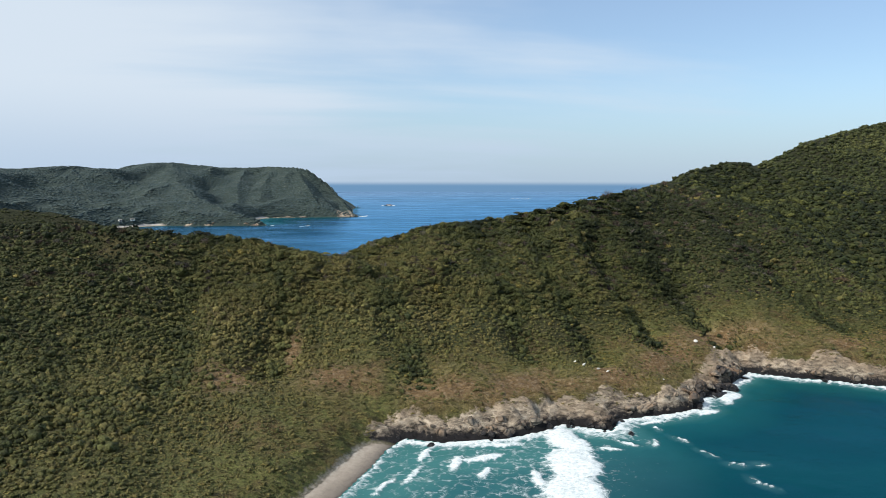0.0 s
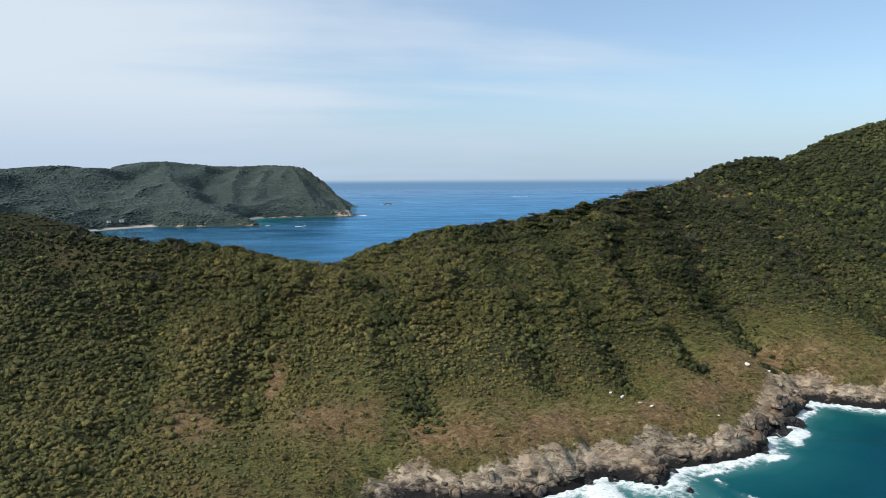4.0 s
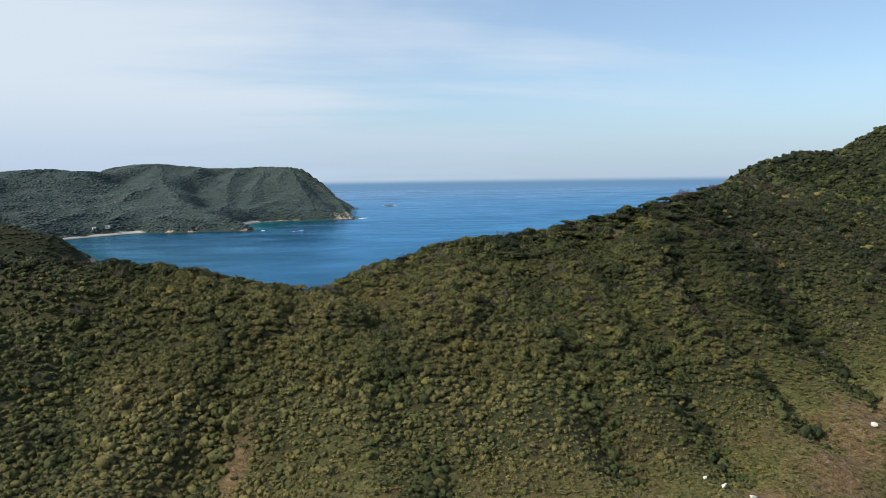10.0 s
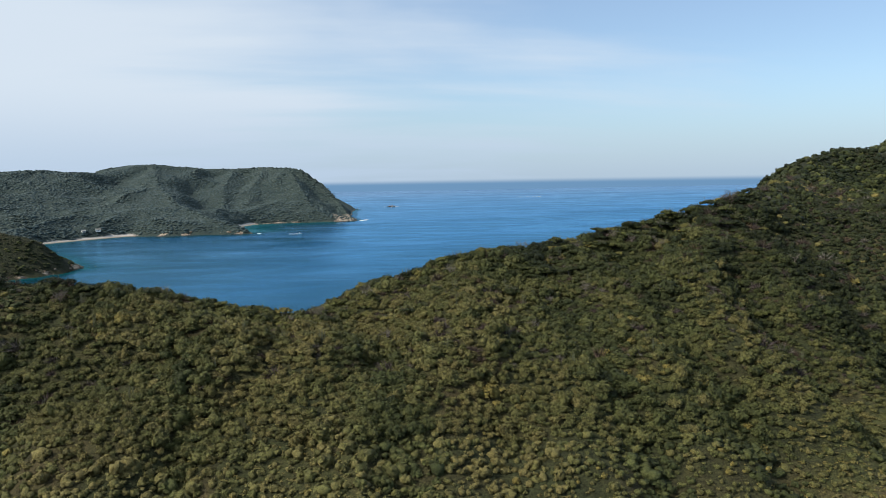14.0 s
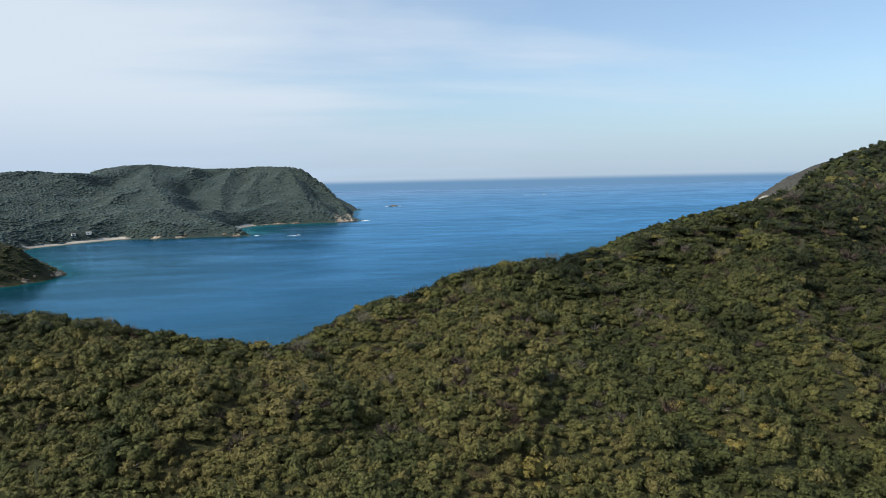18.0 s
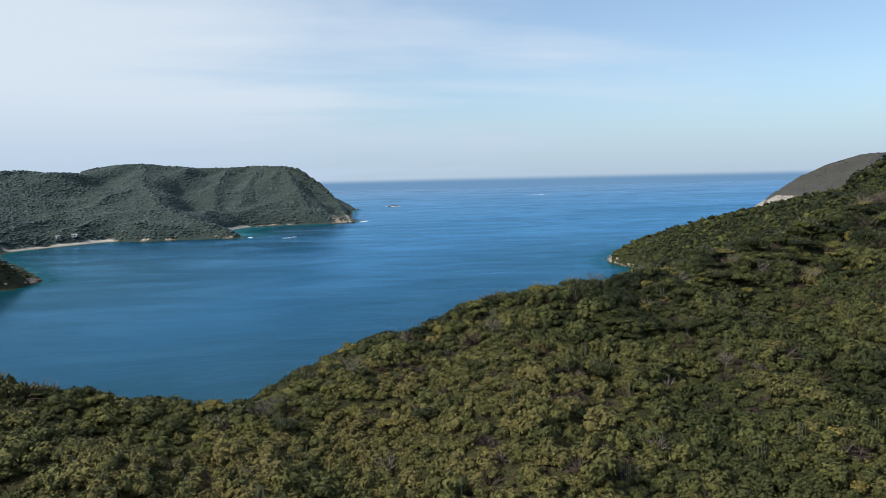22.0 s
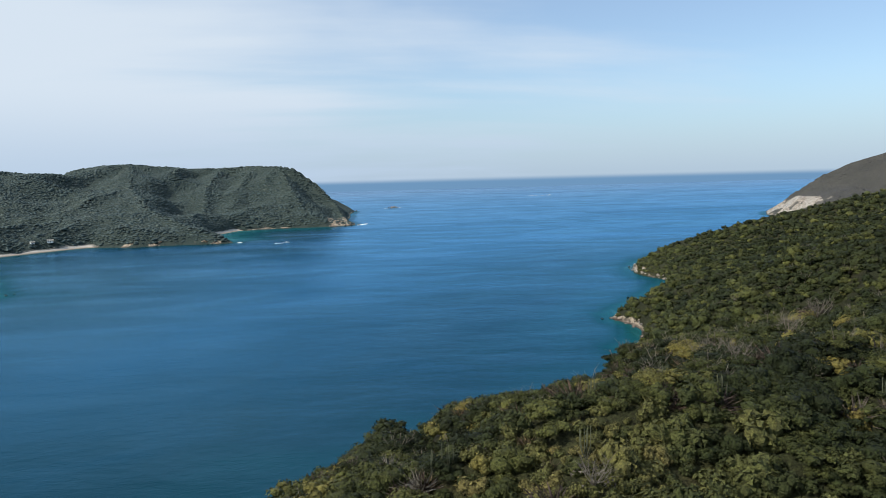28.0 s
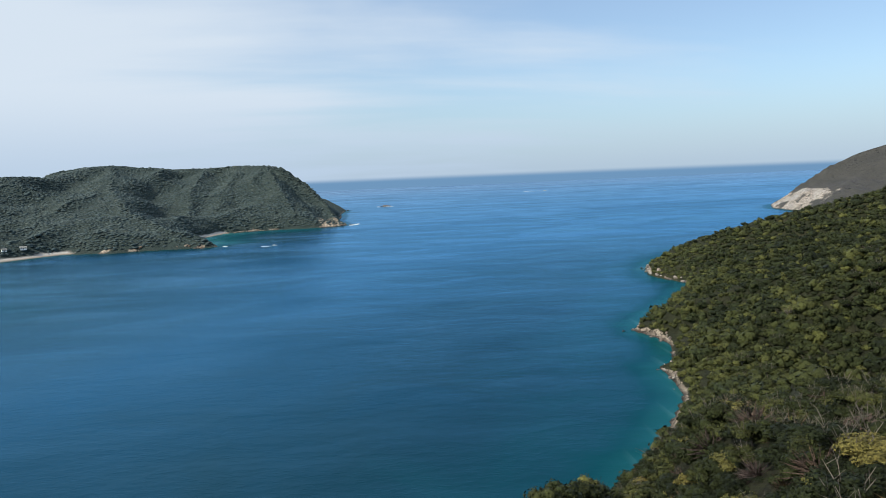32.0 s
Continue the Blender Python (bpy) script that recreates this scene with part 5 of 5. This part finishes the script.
# trees of the ridge and of the bay slope, standing out of the scrub
rng = np.random.default_rng(21)
TREE_KINDS = {}
for kind, leaf_mat, lumps, leaves, leaf, label in (
        ("deep_green", "deep_green", 8, 860, 0.088, "dark green leafy tree among the hillside scrub"),
        ("green", "green", 7, 800, 0.088, "round green tree crown on the scrubby slope"),
        ("olive", "olive", 7, 760, 0.088, "olive-green dry-season tree with a broken crown"),
        ("golden", "golden", 6, 800, 0.088, "golden-yellow flowering tree with pale branches"),
        ("purplish", "purplish", 5, 170, 0.11, "purple-brown tree almost bare of leaves"),
        ("grey", "grey", 4, 70, 0.10, "bare pale-grey tree with a fan of twigs")):
    TREE_KINDS[kind] = []
    for variant in range(3):
        v, f, solid = crown_shape(rng, lumps + 5, leaves, leaf * 0.8, 0.8, lumps > 5 and variant < 2)
        if lumps < 6:
            # thin crowns: sprays of leaves only, with the light falling through
            v, f, solid = thin((v, f, solid), lumps + 5)
        v = v * np.array([2.6, 2.6, 2.7]) + np.array([0, 0, 1.0])
        wood = limbs(rng, 4.2, 1.7, 6 if lumps > 5 else 9, 0.15, 2 if lumps > 5 else 9)
        TREE_KINDS[kind].append((mesh_of("crown", v, f, M_TREES[leaf_mat], True, solid=solid), mesh_of("trunk", *wood, M_BARK, True), label))


def tree(kind, variant, m):
    crown, trunk, label = TREE_KINDS[kind][variant]
    t = empty("tree", m, label, "tree", "trees of the ridge")
    part("trunk", trunk, t)
    part("crown", crown, t)
    return t


spots = []
for band in range(9000):
    x, y = (rng.uniform(-120, 250), rng.uniform(372, 640)) if len(spots) < 150 else (rng.uniform(14, 165), rng.uniform(418, 520))
    if len(spots) > 292:
        break
    if y > 455 and x < 70 or y > 560 and x < 110:
        continue
    if any((x - a) ** 2 + (y - b) ** 2 < (5.2 if len(spots) < 150 else 3.6) ** 2 for a, b, *_ in spots):
        continue
    zz, shore, _ = land(np.array([x]), np.array([y]))
    if shore[0] < 9:
        continue
    pick = rng.choice(["deep_green", "green", "olive", "golden", "purplish", "grey"], p=[0.34, 0.30, 0.18, 0.10, 0.05, 0.03])
    spots.append((x, y, zz[0], str(pick), int(rng.integers(3)), rng.uniform(0.65, 1.1) if y < 430 else rng.uniform(0.9, 1.5)))
# the ones that stand out on the skyline and the bright crowns beyond the ridge
spots += [(29, 427, ground_at(29, 427), "deep_green", 0, 1.0), (66, 433, ground_at(66, 433), "golden", 0, 1.35), (224, 697, ground_at(224, 697), "golden", 1, 1.4),
          (13, 397, ground_at(13, 397), "grey", 0, 1.1), (-4, 388, ground_at(-4, 388), "purplish", 1, 1.1), (70, 428, ground_at(70, 428), "grey", 1, 1.2)]
made_trees = {}
for x, y, z, kind, variant, s in spots:
    m = pose(x, y, z - 0.2, rng.uniform(-6, 6), rng.uniform(-6, 6), rng.uniform(0, 360)) @ Matrix.Diagonal((s, s, s * rng.uniform(0.85, 1.1), 1))
    if (kind, variant) not in made_trees:
        made_trees[kind, variant] = tree(kind, variant, m)
    else:
        copy_thing(made_trees[kind, variant], Matrix.Identity(4)).matrix_basis = m

# columnar cacti poking out of the scrub
def cactus_mesh(rng, n):
    out = []
    for i in range(n):
        a, q = rng.uniform(0, 6.3), rng.uniform(0.2, 0.7)
        h = rng.uniform(1.3, 2.3)
        foot = np.array([math.cos(a) * q * 0.3, math.sin(a) * q * 0.3, -0.3])
        bend = np.array([math.cos(a) * q, math.sin(a) * q, 1.0])
        out.append(prism([tuple(foot), tuple(bend), tuple(bend * 1.05 + (0, 0, 0.6 * h)), tuple(bend * 1.05 + (0, 0, h)), tuple(bend * 1.05 + (0, 0, h + 0.15))], [0.035, 0.042, 0.042, 0.034, 0.012], 7))
    return out


CACTI = []
for variant in range(3):
    base = empty("cactus", pose(0, 0, -200 - variant), "pale green columnar cactus rising out of the scrub", "cactus", "cacti on the ridge")
    for v, f in cactus_mesh(rng, 5 + variant):
        part("stem", mesh_of("stem", v, f, M_CACTUS, True), base)
    CACTI.append(base)
placed = 0
for k in range(60):
    x, y = rng.uniform(-70, 150), rng.uniform(335, 432)
    if land(np.array([x]), np.array([y]))[1][0] < 40:
        continue
    m = pose(x, y, ground_at(x, y) + 0.2, 0, 0, rng.uniform(0, 360))
    if placed < 3:
        CACTI[placed].matrix_basis = m
    else:
        copy_thing(CACTI[k % 3], m)
    placed += 1

# ---------------------------------------------------------------- rocks
def rock_mesh(seed, mat, level=2, flat=0.7):
    r = np.random.default_rng(seed)
    bm = bmesh.new()
    bmesh.ops.create_icosphere(bm, subdivisions=level, radius=1.0)
    cuts = [(Vector(r.normal(size=3)).normalized(), r.uniform(0.42, 0.8)) for _ in range(9)]
    for v in bm.verts:
        p = v.co.copy()
        for n, d in cuts:
            over = p.dot(n) - d
            if over > 0:
                p -= n * over * 0.92
        p *= 1 + 0.10 * noise.noise(p * 2.3 + Vector((seed, 0, 0)))
        v.co = Vector((p.x, p.y * 0.85, p.z * flat))
    me = bpy.data.meshes.new("rock")
    bm.to_mesh(me)
    bm.free()
    me.materials.append(mat)
    return me


BAY_ROCKS = [rock_mesh(120 + i, M_PALE, 2, 0.7) for i in range(5)]
ROCKS = [rock_mesh(100 + i, M_ROCK, 3 if i < 4 else 2, 0.62 + 0.06 * i) for i in range(7)]
PALE_ROCKS = [rock_mesh(140 + i, plain("whitish_boulder_%s" % "abc"[i], (0.62, 0.60, 0.55), 0.8, 0.15, 2), 2, 0.8) for i in range(3)]


def rock(me, x, y, z, s, label, group, name="rock"):
    ob = new(name, me)
    ob.matrix_world = pose(x, y, z, rng.uniform(-25, 25), rng.uniform(-25, 25), rng.uniform(0, 360)) @ Matrix.Diagonal((s * rng.uniform(0.8, 1.4), s, s * rng.uniform(0.7, 1.2), 1))
    return tagged(ob, label, "rock", group)


def rocks_along(points, count, inland, low, high, label, group, kinds=ROCKS):
    pts = np.array(points, float)
    seg = np.hypot(*np.diff(pts, axis=0).T)
    for i in range(count):
        d = rng.uniform(0, seg.sum())
        k = int(np.searchsorted(np.cumsum(seg), d))
        f = (d - (np.cumsum(seg)[k] - seg[k])) / seg[k]
        x, y = pts[k] + f * (pts[k + 1] - pts[k]) + rng.normal(0, inland, 2)
        z, shore, sand = (float(q[0]) for q in land(np.array([x]), np.array([y])))
        if shore < -3.5 or shore > 3.2 * inland + 4 or sand > 0.6:
            continue
        s = low * (high / low) ** (rng.uniform() ** 1.6)
        rock(kinds[int(rng.integers(len(kinds)))], x, y, max(z, -0.6) + 0.12 * s, s, label, group)


rocks_along([(16, 236), (28, 229), (50, 230), (63, 235), (72, 241), (87, 233), (94, 244)], 70, 2.6, 0.5, 2.6, "craggy brown-grey shore rock with a wet black foot", "rocks along the surf")
rocks_along([(94, 244), (117, 248), (128, 253), (133, 264), (146, 271), (158, 284), (173, 298), (186, 289), (216, 271)], 95, 3.2, 0.6, 3.2, "craggy brown-grey shore rock with a wet black foot", "rocks along the surf")
rocks_along([(258, 950), (247, 915), (249, 888), (255, 868)], 36, 1.8, 0.7, 2.8, "pale rock at the foot of a wooded point", "rocks of the bay shore", BAY_ROCKS)
rocks_along([(200, 786), (177, 759), (162, 735), (166, 722), (167, 703)], 50, 1.7, 0.5, 2.0, "pale rock at the foot of a wooded point", "rocks of the bay shore", BAY_ROCKS)
rocks_along([(154, 673), (145, 666), (144, 652), (138, 628)], 32, 1.8, 0.4, 1.5, "pale rock at the foot of a wooded point", "rocks of the bay shore", BAY_ROCKS)
rocks_along([(-284, 862), (-266, 888), (-259, 932), (-270, 950)], 16, 2.2, 0.8, 2.6, "dark rock on the low western point", "rocks of the bay shore")
rocks_along([(-273, 1348), (-208, 1361), (-164, 1351), (-149, 1363), (-160, 1400)], 16, 2.4, 1.0, 3.0, "brown rock below the far headland", "rocks of the bay shore")
rocks_along([(-132, 1620), (-31, 1628), (6, 1641), (21, 1658), (14, 1700)], 18, 3.0, 1.2, 4.0, "brown rock below the far headland", "rocks of the bay shore")
CRAGS = [rock_mesh(160 + i, M_CRAG, 3, 0.75) for i in range(4)]
rocks_along([(118, 249), (128, 253), (133, 264), (146, 271), (158, 284), (166, 291)], 46, 2.2, 1.2, 4.2, "black wave-washed crag in the notch of the shore", "crags of the notch", CRAGS)
rocks_along([(40, 229), (63, 235), (72, 241), (87, 233), (94, 243)], 22, 1.2, 0.8, 2.4, "black wave-washed crag in the notch of the shore", "crags of the notch", CRAGS)
for x, y, s in ((91, 276, 1.1), (95, 270, 1.0), (98, 268, 0.7), (89, 281, 0.7), (152, 306, 1.2), (160, 304, 0.8), (120, 266, 0.6)):
    rock(PALE_ROCKS[int(rng.integers(3))], x, y, ground_at(x, y) + 0.3 * s, s, "whitish boulder lying on the dry slope above the shore", "white boulders", "boulder")
for x, y, s in ((120, 2326, 6.0), (127, 2330, 5.0), (134, 2328, 3.5), (112, 2328, 3.0)):
    rock(ROCKS[int(rng.integers(7))], x, y, 0.6, s, "dark rock islet washed by the open sea", "offshore rocks", "rock_islet")
for x, y, s in ((26, 1662, 2.4), (31, 1668, 1.8), (24, 2198, 4.0), (-141, 1366, 1.8), (-136, 1368, 1.1), (-254, 938, 1.6), (-250, 944, 1.0), (255, 950, 1.2), (157, 736, 1.0), (84, 231, 1.0), (92, 228, 1.6)):
    rock(ROCKS[int(rng.integers(7))], x, y, 0.1, s, "small rock awash off the point", "offshore rocks")

# ---------------------------------------------------------------- boats and huts
def bm_part(name, bm, mat, parent, label=""):
    me = bpy.data.meshes.new(name)
    bm.to_mesh(me)
    bm.free()
    me.materials.append(mat)
    return part(name, me, parent, label)


def box(bm, size, at, bevel=0.03):
    g = bmesh.ops.create_cube(bm, size=1.0, matrix=Matrix.Translation(at) @ Matrix.Diagonal((*size, 1)))
    if bevel:
        bmesh.ops.bevel(bm, geom=list({e for v in g["verts"] for e in v.link_edges}), offset=bevel, segments=1, affect="EDGES")


def boat(x, y, heading, long, label):
    b = empty("motor_boat", pose(x, y, 0.05, 0, 0, heading), label, "boat")
    beam, n = long * 0.27, 9
    bm = bmesh.new()
    rings = []
    for i in range(n):
        u = i / (n - 1)
        w = beam / 2 * (1 - max(0, (u - 0.45) / 0.55) ** 2.2)
        px = (u - 0.45) * long
        sheer = 0.75 + 0.45 * u * u
        rings.append([bm.verts.new((px, s * w * k, zz)) for s, k, zz in ((-1, 1, sheer), (-1, 0.75, 0.1), (0, 0.0 if u > 0.98 else 0.01, -0.3), (1, 0.75, 0.1), (1, 1, sheer))])
    for a, c in zip(rings, rings[1:]):
        for k in range(4):
            bm.faces.new((a[k], c[k], c[k + 1], a[k + 1]))
        bm.faces.new((a[0], a[4], c[4], c[0]))
    bm.faces.new(rings[0])
    bmesh.ops.recalc_face_normals(bm, faces=bm.faces)
    bm_part("hull", bm, M_HULL, b, "white hull")
    bm = bmesh.new()
    box(bm, (long * 0.22, beam * 0.62, 1.2), (-0.02 * long, 0, 1.4), 0.15)
    bm_part("cabin", bm, M_WHITE, b)
    bm = bmesh.new()
    box(bm, (long * 0.03, beam * 0.56, 0.55), (0.10 * long, 0, 1.6), 0.02)
    bm_part("windscreen", bm, M_DARK, b, "dark windscreen")
    bm = bmesh.new()
    box(bm, (0.45, 0.5, 1.1), (-0.47 * long, 0, 0.6), 0.08)
    bm_part("outboard_motor", bm, M_DARK, b, "dark outboard motor")
    return b


M_FOAM = plain("foam", (0.86, 0.88, 0.89), 0.9, 0.06, 0.7)


def wake(x, y, heading, long, wide):
    """A thin, ragged streak of foam behind a boat."""
    n, r = 40, np.random.default_rng(int(abs(x)))
    u = np.linspace(0, 1, n)
    half = wide * (0.25 + 0.75 * u) * (1 - u ** 3) * r.uniform(0.5, 1.2, n)
    mid = r.normal(0, 0.1 * wide, n)
    rows = np.stack([np.stack([-u * long, mid + k * half, np.full(n, 0.06 if k else 0.28)], 1) for k in (-1, 0, 1)], 1).reshape(-1, 3)
    f = np.array([(3 * i + k, 3 * i + k + 1, 3 * i + k + 4, 3 * i + k + 3) for i in range(n - 1) for k in (0, 1)])
    ob = new("boat_wake", mesh_of("boat_wake", rows, f, M_FOAM, True))
    ob.matrix_world = pose(x, y, 0.03, 0, 0, heading)
    return tagged(ob, "white streak of foam trailing behind a motor boat", "wake")


def hut(x, y, turn, w, d, h, roof_mat, label):
    b = empty("beach_hut", pose(x, y, ground_at(x, y), 0, 0, turn), label, "hut", "huts behind the beach")
    bm = bmesh.new()
    box(bm, (w, d, h + 1), (0, 0, h / 2 - 0.5), 0.03)
    bm_part("wall", bm, M_WHITE, b)
    for s in (-1, 1):
        bm = bmesh.new()
        p = [bm.verts.new(q) for q in ((-w / 2 - 0.6, 0, h + 1.5), (w / 2 + 0.6, 0, h + 1.5), (w / 2 + 0.6, s * (d / 2 + 0.7), h - 0.1), (-w / 2 - 0.6, s * (d / 2 + 0.7), h - 0.1))]
        bmesh.ops.solidify(bm, geom=[bm.faces.new(p if s > 0 else p[::-1])], thickness=0.12)
        bm_part("roof_slope", bm, roof_mat, b, "pale roof")
    bm = bmesh.new()
    box(bm, (1.0, 0.08, 2.0), (0, -d / 2 - 0.03, 1.0), 0.01)
    bm_part("door", bm, M_DARK, b)
    for s in (-1, 1):
        bm = bmesh.new()
        box(bm, (1.2, 0.08, 1.0), (s * w * 0.3, -d / 2 - 0.03, 1.6), 0.01)
        bm_part("window", bm, M_DARK, b)
    return b


hut(-375, 1341, 20, 7, 4.5, 2.3, M_ROOF, "long white beach hut with a pale roof under the trees")
hut(-391, 1326, 35, 5, 4, 2.3, M_ROOF, "small white beach hut half hidden by trees")

boat(750, 3040, -20, 12, "white motor boat running across the open sea")
wake(744, 3042, -20, 75, 4.0)
boat(-73, 1332, 8, 6.5, "small white motor boat leaving the far beach")
wake(-76, 1331.6, 8, 13, 1.0)


def foam_patch(x, y, wide, long):
    """A ragged patch of broken water, a little raised in the middle."""
    r = np.random.default_rng(int(x) + 400)
    n = 26
    a = np.linspace(0, 2 * math.pi, n, endpoint=False)
    q = r.uniform(0.55, 1.1, n)
    rim = np.stack([np.cos(a) * q * wide, np.sin(a) * q * long, np.full(n, 0.05)], 1)
    v = np.concatenate([rim, rim * np.array([0.6, 0.6, 0]) + np.array([0, 0, 0.35]), [[0, 0, 0.4]]])
    k = np.arange(n)
    j = (k + 1) % n
    f = np.concatenate([np.stack([k, j, n + j], 1), np.stack([k, n + j, n + k], 1), np.stack([n + k, n + j, np.full(n, 2 * n)], 1)])
    ob = new("sea_foam", mesh_of("sea_foam", v, f, M_FOAM, True))
    ob.matrix_world = pose(x, y, 0.1)
    return tagged(ob, "white broken water round a rock off the point", "foam", "foam round the rocks")


for x, y, wide, long in ((104, 2320, 6, 3), (124, 2318, 10, 3), (139, 2322, 6, 3), (27, 1652, 6, 3), (33, 1662, 7, 3), (38, 1676, 5, 3), (-138, 1360, 4, 2)):
    foam_patch(x, y, wide, long)
